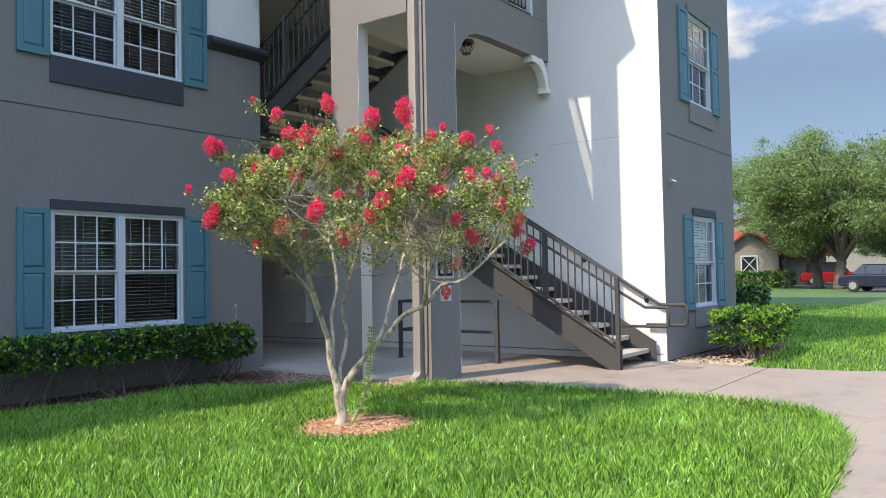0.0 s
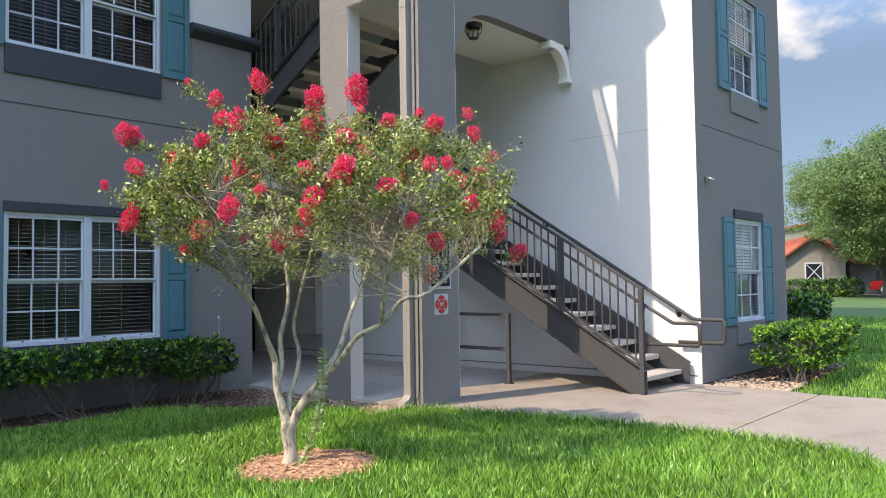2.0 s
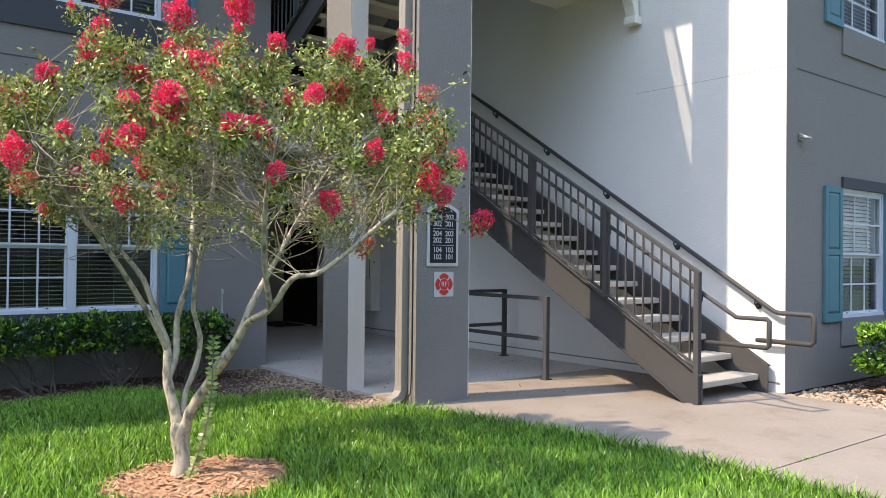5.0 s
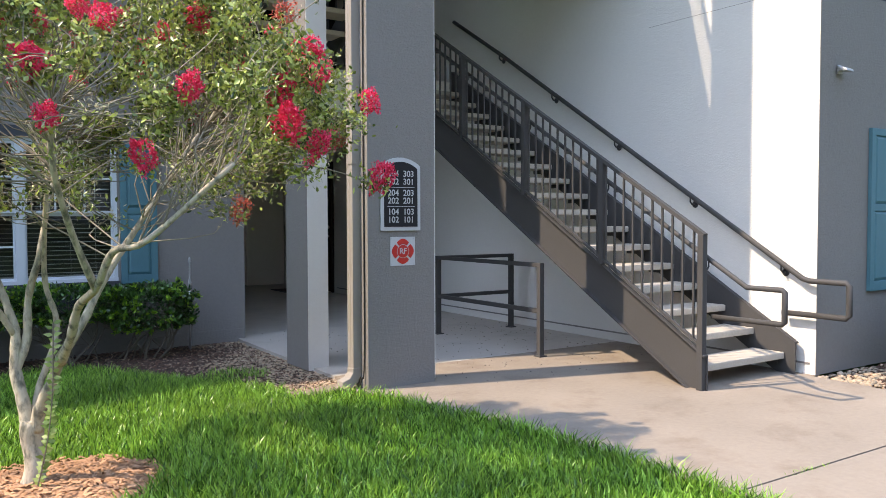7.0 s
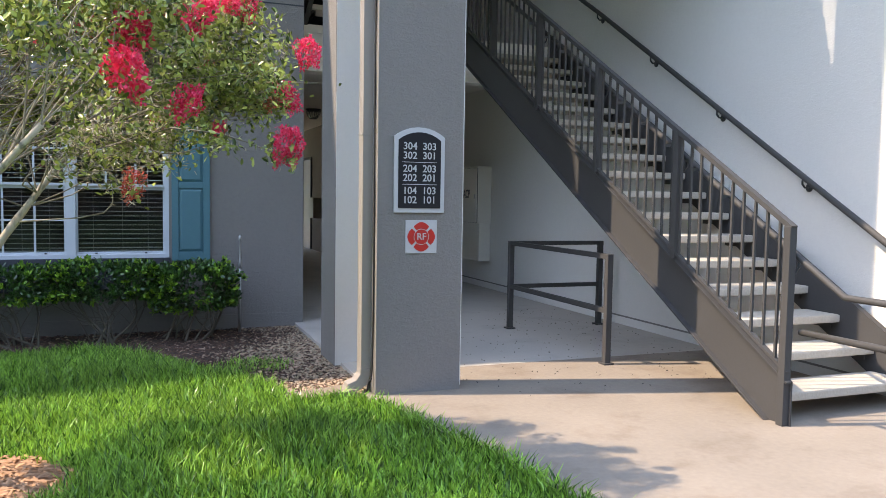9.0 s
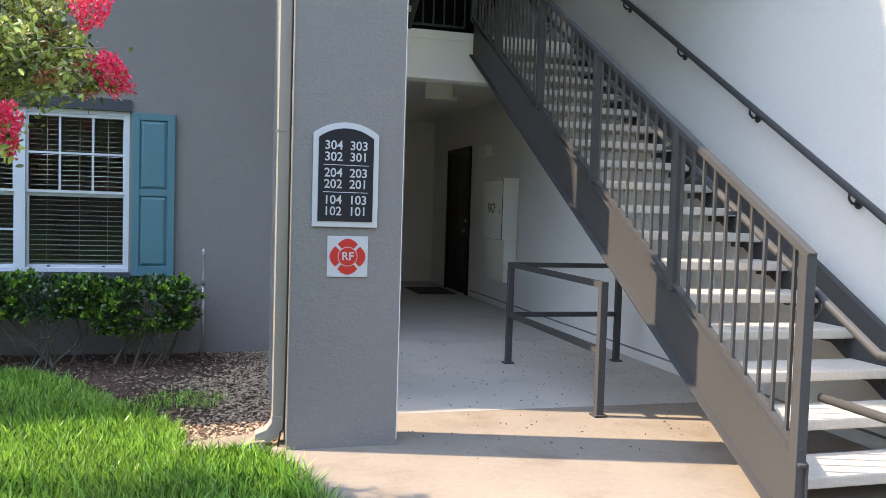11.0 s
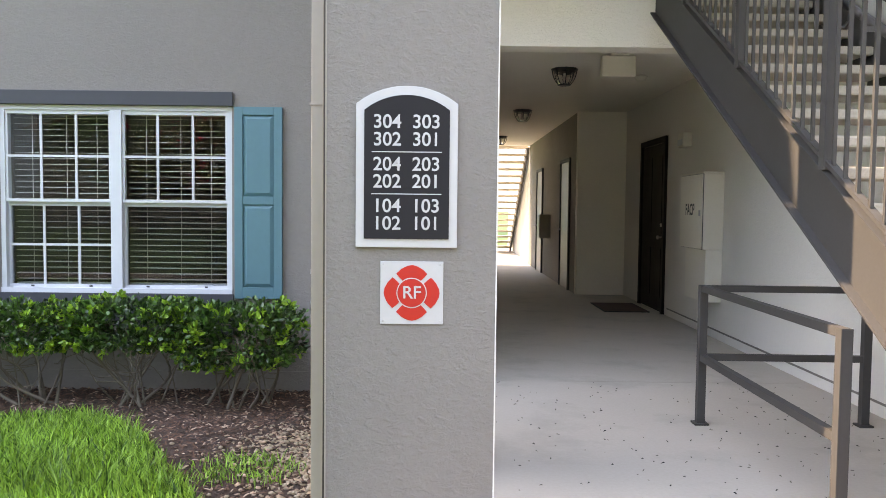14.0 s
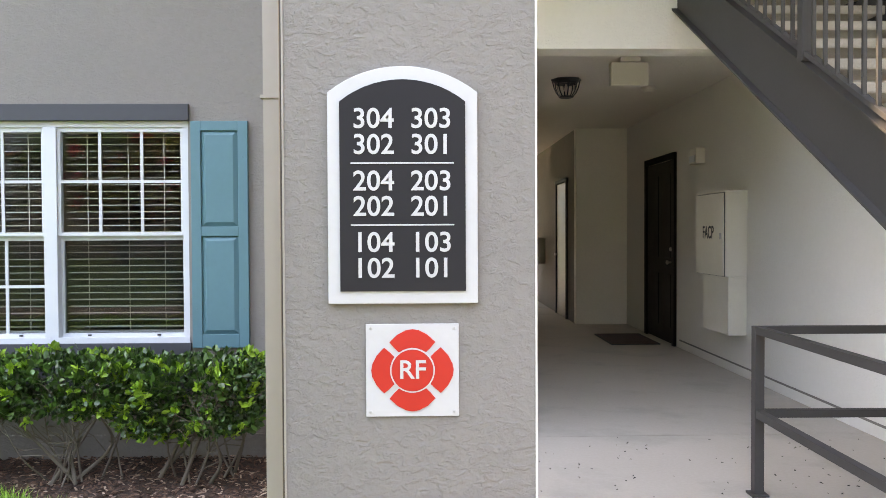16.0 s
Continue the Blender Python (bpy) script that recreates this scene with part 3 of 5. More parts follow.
window("window_1", *WIN, FY + 0.005, *WZ[0], 2, plain={(1, 0)}, label="white double sash window with grilles on the ground floor")
window("window_2", *WIN, FY + 0.005, *WZ[1], 2, label="white double sash window with grilles on the upper floor")
window("window_3", *WING_WIN, WY + 0.005, *WZ[0], 1, label="white sash window with grilles in the wing")
window("window_4", *WING_WIN, WY + 0.005, *WZ[1], 1, label="white sash window with grilles in the wing, upper floor")
for k in range(2):
    c = (WIN[0] + WIN[1]) / 2
    blind(WIN[0] + 0.05, c - 0.05, FY + 0.14, WZ[k][0] + 0.05, WZ[k][1] - 0.01)
    blind(c + 0.05, WIN[1] - 0.05, FY + 0.14, WZ[k][0] + 0.05, WZ[k][1] - 0.01)
    blind(WING_WIN[0] + 0.05, WING_WIN[1] - 0.05, WY + 0.14, WZ[k][0] + 0.05, WZ[k][1] - 0.01, tilt=50)
    z0, z1 = WZ[k][0] - 0.03, WZ[k][1] - 0.003
    for a, b in ((4.12, 4.475), (6.25, 6.605)):
        shutter(a, b, FY - 0.001, z0, z1)
    for a, b in ((11.47, 11.86), (12.96, 13.34)):
        shutter(a, b, WY - 0.001, z0, z1)
    structure("trim_sill_panel", boxes((WIN[0] - 0.012, WIN[1] + 0.012, FY - 0.022, FY - 0.002, WZ[k][0] - 0.305, WZ[k][0]), bevel=0.003), SLATE,
              "slate grey panel under a window")
    structure("trim_lintel", boxes((WIN[0] - 0.012, WIN[1] + 0.012, FY - 0.03, FY - 0.002, WZ[k][1] + 0.001, WZ[k][1] + 0.105), bevel=0.004), SLATE,
              "slate grey lintel over a window")
    structure("trim_lintel", boxes((WING_WIN[0] - 0.01, WING_WIN[1] + 0.01, WY - 0.03, WY - 0.002, WZ[k][1] + 0.001, WZ[k][1] + 0.12), bevel=0.004), SLATE if k == 0 else GREY,
              "grey lintel over a wing window")
    structure("trim_sill_panel", boxes((WING_WIN[0] - 0.01, WING_WIN[1] + 0.01, WY - 0.02, WY - 0.002, WZ[k][0] - 0.3, WZ[k][0]), bevel=0.003), GREY,
              "grey panel under a wing window")
# dark half-round moulding that ends the white panel
mould = [(FY - 0.002, 4.54)] + [(FY - 0.10 + 0.06 * (1 - math.sin(a)) - 0.02, 4.48 + 0.06 * math.cos(a)) for a in (0.3, 0.9, 1.57, 2.2, 2.8)] + [(FY - 0.05, 4.40), (FY - 0.002, 4.36)]
structure("trim_moulding", prism(mould, "x", 6.62, FX1 + 0.07), SLATE, "dark slate half-round moulding under the white panel")


# ---- stairs ----
RISE, GOING = 0.17444, 0.293


def flight(label, x0, x1, y0, z0, n, way, balusters=True, foot=True):
    """A straight steel flight with concrete treads. y0, z0: the first nosing's line and the floor it starts from; way: +1 or -1 along y."""
    st = thing("staircase", ((x0 + x1) / 2, y0, z0), label, "staircase")
    line = lambda s: RISE + s * RISE / GOING
    top = (n - 1) * GOING - 0.01
    Y = lambda s: y0 + way * s
    up, dn, beg = 0.155, -0.215, -0.105
    web = [(Y(beg), z0), (Y((-dn - RISE) * GOING / RISE), z0), (Y(top), z0 + line(top) + dn), (Y(top), z0 + line(top) + up), (Y(beg), z0 + line(beg) + up)]
    for xa, out in ((x0, -1), (x1, 1)):
        xw = xa + 0.045 * (out < 0) - 0.045 * (out > 0)
        sg = part("stringer", prism(web, "x", xw - 0.005, xw + 0.005), STEEL, st)
        lo, hi = min(xa, xw), max(xa, xw)
        s1 = (-dn - RISE) * GOING / RISE
        part("top_flange", prism([(Y(beg), z0 + line(beg) + up - 0.012), (Y(top), z0 + line(top) + up - 0.012), (Y(top), z0 + line(top) + up), (Y(beg), z0 + line(beg) + up)], "x", lo, hi), STEEL, sg)
        part("bottom_flange", prism([(Y(s1), z0), (Y(top), z0 + line(top) + dn), (Y(top), z0 + line(top) + dn + 0.014), (Y(s1 - 0.02), z0 + 0.002)], "x", lo, hi), STEEL, sg)
    tread = as_mesh("tread", boxes((x0 + 0.052, x1 - 0.052, -0.012, 0.30, -0.058, 0.0), bevel=0.012), TREAD)
    angle = as_mesh("tread_angle", boxes((-0.02, 0.02, 0.03, 0.27, -0.066, -0.059), (-0.02, -0.014, 0.03, 0.27, -0.10, -0.066)), STEEL)
    for k in range(1, n):
        y, z = Y((k - 1) * GOING), z0 + k * RISE
        turn = 0 if way > 0 else 180
        cx = 0 if way > 0 else x0 + x1
        piece("tread", tread, st, pose(cx, y, z, 0, 0, turn))
        piece("tread_angle", angle, st, pose(x0 + 0.075, y, z, 0, 0, turn))
        piece("tread_angle", angle, st, pose(x1 - 0.075, y, z, 0, 0, turn))
    if balusters:
        xr = x0 + 0.022
        bm = bmesh.new()
        a, b = -0.09, top - 0.03
        barbox(bm, (xr, Y(a), z0 + line(a) + 1.05), (xr, Y(b), z0 + line(b) + 1.05), 0.045, 0.03)
        rail = part("railing", bm, STEEL, st)
        part("bottom_rail", barbox(bmesh.new(), (xr, Y(a), z0 + line(a) + 0.20), (xr, Y(b), z0 + line(b) + 0.20), 0.035, 0.02), STEEL, rail)
        posts = [a + 0.025 + 1.045 * i for i in range(int((b - a) / 1.045) + 1)]
        posts = posts if b - posts[-1] < 0.2 else posts + [b]
        for i, s in enumerate(posts):
            lo = z0 if i == 0 and foot else z0 + line(s) + up
            part("post", boxes((xr - 0.026, xr + 0.026, Y(s) - 0.026, Y(s) + 0.026, lo, z0 + line(s) + 1.045), bevel=0.003), STEEL, rail)
        pin = as_mesh("baluster", boxes((-0.0075, 0.0075, -0.0075, 0.0075, 0.195, 1.036)), STEEL)
        m = round((b - a) / 0.103)
        for i in range(1, m):
            s = a + (b - a) * i / m
            if min(abs(s - q) for q in posts) > 0.04:
                piece("baluster", pin, rail, pose(xr, Y(s), z0 + line(s)))
        # round grab rail on the inner side, with its brackets
        g = 0.86
        path = [(xr + 0.075, Y(b), z0 + line(b) + g), (xr + 0.075, Y(a), z0 + line(a) + g)]
        if foot:
            path += [(xr + 0.075, Y(-0.40), z0 + 0.80), (xr + 0.075, Y(-0.68), z0 + 0.80), (xr + 0.075, Y(-0.70), z0 + 0.785), (xr + 0.075, Y(-0.70), z0 + 0.575),
                     (xr + 0.075, Y(-0.68), z0 + 0.56), (xr + 0.075, Y(-0.10), z0 + 0.56)]
        part("handrail", tube(bmesh.new(), path, 0.019, 10), STEEL, rail)
        for s in posts:
            q = bmesh.new()
            tube(q, [(xr, Y(s), z0 + line(s) + g - 0.09), (xr + 0.05, Y(s), z0 + line(s) + g - 0.09), (xr + 0.075, Y(s), z0 + line(s) + g - 0.06), (xr + 0.075, Y(s), z0 + line(s) + g)], 0.007, 6)
            part("bracket", q, IRON, rail)
        for i in range(6, m, 3):
            s = a + (b - a) * i / m
            part("clip", boxes((xr + 0.004, xr + 0.06, Y(s) - 0.006, Y(s) + 0.006, z0 + line(s) + g - 0.008, z0 + line(s) + g + 0.012)), IRON, rail)
    return st


flight("dark grey steel staircase with pale concrete treads along the white wall", 9.44, 10.66, 4.31, 0.0, 18, 1)
flight("dark grey steel flight from the second floor to the landing", 7.62, 8.82, 9.36, FL2, 9, -1, foot=False)
flight("dark grey steel flight from the landing to the top floor", 9.44, 10.66, 6.97, 4.71, 9, 1, foot=False)
flight("steel staircase at the far end of the breezeway, in the sun", 8.95, 10.05, 28.2, 0.0, 18, -1)

# handrail on the white wall, with a looped end
hr = thing("wall_handrail", (10.63, 4.3, 0), "dark round steel handrail on wall brackets with a looped end", "handrail")
hx = 10.635
part("pipe", tube(bmesh.new(), [(hx, 9.25, 3.95), (hx, 8.2, 3.325), (hx, 4.16, 0.80), (hx, 4.10, 0.785), (hx, 3.79, 0.785), (hx, 3.765, 0.76), (hx, 3.765, 0.53),
                               (hx, 3.79, 0.505), (hx, 4.34, 0.505)], 0.023, 10), STEEL, hr)
for y in (4.36, 5.31, 6.29, 7.27, 8.25):
    z = 3.325 + (y - 8.2) * 0.625
    q = bmesh.new()
    tube(q, [(10.709, y, z - 0.085), (10.66, y, z - 0.085), (hx, y, z - 0.06), (hx, y, z - 0.01)], 0.008, 6)
    bk = part("bracket", q, IRON, hr)
    part("rosette", lathe(bmesh.new(), 0, 0, [(0.034, 0), (0.034, 0.006), (0.026, 0.012)], 14), IRON, bk).matrix_basis = pose(10.709, y, z - 0.085, 0, -90, 0)

# low guard under the stair
gr = thing("guard_rail", (9.44, 7.83, 0), "dark grey square-tube guard rail standing under the stair", "railing")
GP = [(9.42, 6.05), (9.44, 7.83), (10.47, 7.81)]
for x, y in GP:
    pst = part("post", boxes((x - 0.025, x + 0.025, y - 0.025, y + 0.025, 0, 0.885), bevel=0.003), STEEL, gr)
    part("base_plate", boxes((x - 0.045, x + 0.045, y - 0.045, y + 0.045, 0.001, 0.014), bevel=0.003), STEEL, pst)
for a, b in zip(GP, GP[1:]):
    for z in (0.865, 0.43):
        a2, b2 = Vector((*a, z)), Vector((*b, z))
        d = (b2 - a2).normalized() * 0.026
        part("rail", barbox(bmesh.new(), a2 + d, b2 - d, 0.04, 0.04), STEEL, gr)


def guard(name, label, a, b, z, h=1.07):
    """A level railing with balusters from a to b."""
    g = thing(name, (*a, z), label, "railing", "gallery railings")
    A, B = Vector((*a, z)), Vector((*b, z))
    d = (B - A).normalized()
    top = part("top_rail", barbox(bmesh.new(), A + Vector((0, 0, h)), B + Vector((0, 0, h)), 0.045, 0.03), IRON, g)
    part("bottom_rail", barbox(bmesh.new(), A + Vector((0, 0, 0.09)), B + Vector((0, 0, 0.09)), 0.03, 0.02), IRON, g)
    pin = as_mesh("baluster", boxes((-0.0075, 0.0075, -0.0075, 0.0075, 0.1, h - 0.015)), IRON)
    n = max(2, round((B - A).length / 0.105))
    for i in range(n + 1):
        p = A + (B - A) * i / n
        piece("baluster", pin, g, Matrix.Translation(p))
    return g


guard("gallery_railing", "black iron railing along the second floor edge", (8.86, 9.42), (9.42, 9.42), FL2)
guard("gallery_railing", "black iron railing in the tower opening", (8.0, BY + 0.08), (10.19, BY + 0.08), 5.126, 1.0)
guard("gallery_railing", "black iron railing in the side opening of the tower", (7.46, 5.95), (7.46, 6.71), 5.10, 1.0)
# pale scroll bracket under the tower beam
corb = thing("corbel", (WX - 0.1, BY, 4.0), "pale scroll-shaped corbel under the tower beam", "corbel")
part("block", boxes((10.17, 10.31, BY - 0.03, BY + 0.13, 4.40, 4.498), bevel=0.01), CEIL, corb)
part("scroll", prism([(10.22, 4.40), (10.33, 4.40), (10.42, 4.37), (10.50, 4.30), (10.56, 4.20), (10.60, 4.09), (10.665, 4.09), (10.66, 4.18), (10.64, 4.30), (10.58, 4.42), (10.50, 4.497), (10.31, 4.497)],
                     "y", BY - 0.02, BY + 0.12, bevel=0.01), CEIL, corb)
part("foot", boxes((10.575, 10.705, BY - 0.03, BY + 0.13, 4.0, 4.09), bevel=0.01), CEIL, corb)

# ---- signs on the pier ----
PY = 5.658


def lettering(parent, text, x, z, size, y, material, name="numeral"):
    cu = bpy.data.curves.new("text", "FONT")
    cu.body, cu.size, cu.align_x, cu.align_y, cu.extrude, cu.offset = text, size, "CENTER", "CENTER", 0.0008, size * 0.012
    tmp = bpy.data.objects.new("text", cu)
    me = bpy.data.meshes.new_from_object(tmp)
    me.name = name
    me.materials.clear()
    me.materials.append(material)
    bpy.data.objects.remove(tmp)
    ob = new(name, me)
    under(ob, parent)
    ob.matrix_basis = pose(x, y, z, 90, 0, 0)
    return ob


def bowed(x0, x1, z0, zs, zt, n=14):
    """A board with square shoulders and a low segment of arc on top."""
    c, w, h = (x0 + x1) / 2, (x1 - x0) / 2, zt - zs
    r = (w * w + h * h) / (2 * h)
    k = math.asin(w / r)
    return [(x0, z0), (x1, z0)] + [(c + r * math.sin(a), zt - r + r * math.cos(a)) for a in (k - 2 * k * i / n for i in range(n + 1))]


sg = thing("apartment_sign", (7.66, PY, 1.21), "black arched board with white apartment numbers and white border", "sign")
part("border", prism(bowed(7.483, 7.838, 1.212, 1.712, 1.774), "y", PY - 0.014, PY - 0.001, bevel=0.002), WHITEPAINT, sg)
part("face", prism(bowed(7.512, 7.809, 1.242, 1.69, 1.742), "y", PY - 0.018, PY - 0.0145), BOARDDARK, sg)
for i, (a, b) in enumerate((("304", "303"), ("302", "301"), ("204", "203"), ("202", "201"), ("104", "103"), ("102", "101"))):
    z = (1.648, 1.587, 1.501, 1.441, 1.356, 1.295)[i]
    lettering(sg, a, 7.592, z, 0.066, PY - 0.019, WHITEPAINT)
    lettering(sg, b, 7.728, z, 0.066, PY - 0.019, WHITEPAINT)
for z in (1.545, 1.399):
    part("rule", boxes((7.538, 7.782, PY - 0.0195, PY - 0.0175, z - 0.0017, z + 0.0017)), WHITEPAINT, sg)

rf = thing("fire_sign", (7.68, PY, 0.943), "white metal plate with a red fire cross and letters RF", "sign")
cx, cz = 7.681, 1.052
part("plate", boxes((cx - 0.111, cx + 0.111, PY - 0.006, PY - 0.001, cz - 0.111, cz + 0.111), bevel=0.0015), WHITEPAINT, rf)
for k in range(4):
    t0 = k * math.pi / 2
    outl = [(0.052, -0.64), (0.052, -0.2), (0.052, 0.2), (0.052, 0.64), (0.070, 0.68), (0.087, 0.68), (0.0925, 0.40), (0.097, 0.16), (0.0985, 0.0), (0.097, -0.16), (0.0925, -0.40), (0.087, -0.68), (0.070, -0.68)]
    part("cross_arm", prism([(cx + r * math.cos(t0 + a), cz + r * math.sin(t0 + a)) for r, a in outl], "y", PY - 0.0085, PY - 0.0065), REDPAINT, rf)
ring = lambda r0, r1, y0, y1, m, nm: part(nm, prism([(cx + r1 * math.cos(2 * math.pi * i / 40), cz + r1 * math.sin(2 * math.pi * i / 40)) for i in range(40)], "y", y0, y1), m, rf)
ring(0, 0.0535, PY - 0.0095, PY - 0.0068, WHITEPAINT, "ring")
ring(0, 0.0500, PY - 0.0105, PY - 0.0098, REDPAINT, "disc")
lettering(rf, "RF", cx, cz, 0.062, PY - 0.0115, WHITEPAINT, "letters")
for dx in (-0.1, 0.1):
    for dz in (-0.1, 0.1):
        part("screw", lathe(bmesh.new(), 0, 0, [(0.004, 0), (0.003, 0.002)], 8), GALV, rf).matrix_basis = pose(cx + dx, PY - 0.006, cz + dz, 90)

# ---- downspout, splash block, pipe ----
ds = thing("downspout", (7.33, 5.82, 0), "taupe ribbed metal downspout beside the pier", "downspout")
OUT = [(7.305, 5.77), (7.372, 5.77), (7.372, 5.787), (7.369, 5.792), (7.372, 5.797), (7.372, 5.86), (7.305, 5.86), (7.305, 5.845), (7.309, 5.838), (7.305, 5.831),
       (7.305, 5.815), (7.309, 5.808), (7.305, 5.801), (7.305, 5.785)]
OUT = [(x + (0.003 if y == 5.77 else 0), y) for x, y in OUT]
part("pipe", prism(OUT, "z", 0.12, 8.6), GUTTER, ds)
part("elbow", prism([(7.302, 0.16), (7.302, 0.125), (7.275, 0.085), (7.215, 0.062), (7.208, 0.012), (7.29, 0.012), (7.35, 0.05), (7.374, 0.11), (7.374, 0.16)], "y", 5.765, 5.865, bevel=0.006), GUTTER, ds)
for z in (1.72, 4.2):
    part("joint_band", boxes((7.301, 7.3745, 5.766, 5.864, z, z + 0.008)), GUTTER, ds)
sp = thing("splash_block", (7.05, 5.82, -0.03), "weathered concrete splash block under the downspout", "splash block")
part("trough", prism([(6.86, -0.05), (7.27, -0.05), (7.27, 0.03), (7.24, 0.03), (6.88, -0.005), (6.86, 0.015)], "y", 5.73, 5.92, bevel=0.008), DIRTY, sp)

cb = thing("cable", (7.362, 5.70, 0), "thin black cable running up the side of the pier", "cable")
part("wire", tube(bmesh.new(), smooth([(7.33, 5.74, -0.03), (7.345, 5.715, 0.08), (7.366, 5.70, 0.3), (7.366, 5.702, 2.0), (7.366, 5.70, 4.0), (7.366, 5.70, 8.5)], 5), 0.006, 6), RUBBER, cb)
pp = thing("sprinkler_riser", (6.86, 8.55, 0), "thin galvanised riser pipe standing by the hedge", "pipe")
part("pipe", tube(bmesh.new(), [(6.86, 8.55, -0.04), (6.865, 8.55, 0.62)], 0.013, 8), GALV, pp)
part("nozzle", lathe(bmesh.new(), 6.866, 8.55, [(0.018, 0.60), (0.018, 0.66), (0.010, 0.70), (0.010, 0.86), (0.016, 0.87), (0.016, 0.90), (0.006, 0.92)], 10), GALV, pp)

# ---- breezeway ----
fc = thing("fire_alarm_cabinet", (10.6, 11.42, 0.38), "cream metal alarm cabinet with painted grey letters on the white wall", "cabinet")
part("upper_box", boxes((10.50, 10.708, 11.05, 11.80, 0.95, 1.74), bevel=0.006), CREAMBOX, fc)
# dark sheet added for the shade in the gap behind the door
part("gasket", boxes((10.4965, 10.4998, 11.062, 11.797, 0.951, 1.739)), SLATE, fc)
dr = part("door", boxes((10.482, 10.496, 11.07, 11.79, 0.955, 1.735), bevel=0.005), CREAMBOX, fc)
part("latch", boxes((10.468, 10.481, 11.10, 11.13, 1.30, 1.36), bevel=0.003), GALV, dr)
part("lid", boxes((10.485, 10.708, 11.04, 11.81, 1.741, 1.76), bevel=0.004), CREAMBOX, fc)
part("lower_box", boxes((10.53, 10.708, 11.06, 11.72, 0.40, 0.949), bevel=0.008), CREAMBOX, fc)
lt = lettering(fc, "FACP", 0, 0, 0.15, 0, SLATE, "letters")
lt.matrix_basis = pose(10.4805, 11.45, 1.36, 90, 0, -90) @ Matrix.Diagonal((0.85, 1.15, 1, 1))

door = thing("door_1", (WX, 13.75, 0), "dark brown apartment door, closed, in the white wall", "door", kind="structure")
part("door_leaf", boxes((WX - 0.012, WX - 0.004, 13.20, 14.30, 0.01, 2.24)), BROWNDOOR, door)
part("door_frame", boxes((WX - 0.04, WX - 0.003, 13.12, 13.195, 0, 2.32), (WX - 0.04, WX - 0.003, 14.305, 14.38, 0, 2.32), (WX - 0.04, WX - 0.003, 13.195, 14.305, 2.245, 2.32)), BROWNDOOR, door)
for lo, hi in ((0.2, 0.85), (1.05, 2.08)):
    for a, b in ((13.3, 13.7), (13.8, 14.2)):
        part("panel", boxes((WX - 0.022, WX - 0.0125, a, b, lo, hi), bevel=0.008), BROWNDOOR, door)
part("door_knob", lathe(bmesh.new(), 0, 0, [(0.012, 0), (0.012, 0.03), (0.028, 0.045), (0.024, 0.06), (0.008, 0.066)], 12), GALV, door, "small bright metal knob").matrix_basis = pose(WX - 0.012, 13.3, 1.0, 0, -90, 0)
part("deadbolt", lathe(bmesh.new(), 0, 0, [(0.026, 0), (0.026, 0.012), (0.02, 0.018)], 12), GALV, door).matrix_basis = pose(WX - 0.012, 13.3, 1.16, 0, -90, 0)
mt = thing("door_mat", (10.25, 13.75, 0), "brown coir door mat on the concrete before the door", "mat")
part("mat", boxes((9.98, 10.55, 13.3, 14.25, 0.001, 0.016), bevel=0.004), MATBROWN, mt)
part("edge", boxes((9.965, 9.979, 13.285, 14.265, 0.001, 0.013), (10.551, 10.565, 13.285, 14.265, 0.001, 0.013), (9.979, 10.551, 13.285, 13.299, 0.001, 0.013), (9.979, 10.551, 14.251, 14.265, 0.001, 0.013)), RUBBER, mt)

em = thing("emergency_light", (10.66, 12.25, 2.12), "small cream emergency light on the wall", "lamp")
part("housing", boxes((10.60, 10.708, 12.15, 12.36, 2.10, 2.27), bevel=0.015), CREAMBOX, em)
part("lens", boxes((10.593, 10.6, 12.17, 12.34, 2.12, 2.19), bevel=0.003), VINYL, em)
ex = thing("exit_box", (9.51, 10.7, 2.9), "cream box-shaped fixture hung under the breezeway ceiling", "lamp")
part("body", boxes((9.34, 9.67, 10.65, 10.75, 2.65, 2.855), bevel=0.012), CREAMBOX, ex)
part("canopy", boxes((9.42, 9.60, 10.64, 10.76, 2.857, 2.899), bevel=0.008), CREAMBOX, ex)
sm = thing("smoke_detector", (10.08, 12.1, 2.9), "small round white smoke detector on the ceiling", "detector")
part("base", lathe(bmesh.new(), 10.08, 12.1, [(0.075, 2.899), (0.075, 2.88), (0.06, 2.865), (0.058, 2.85), (0.03, 2.842)], 18), CREAMBOX, sm)


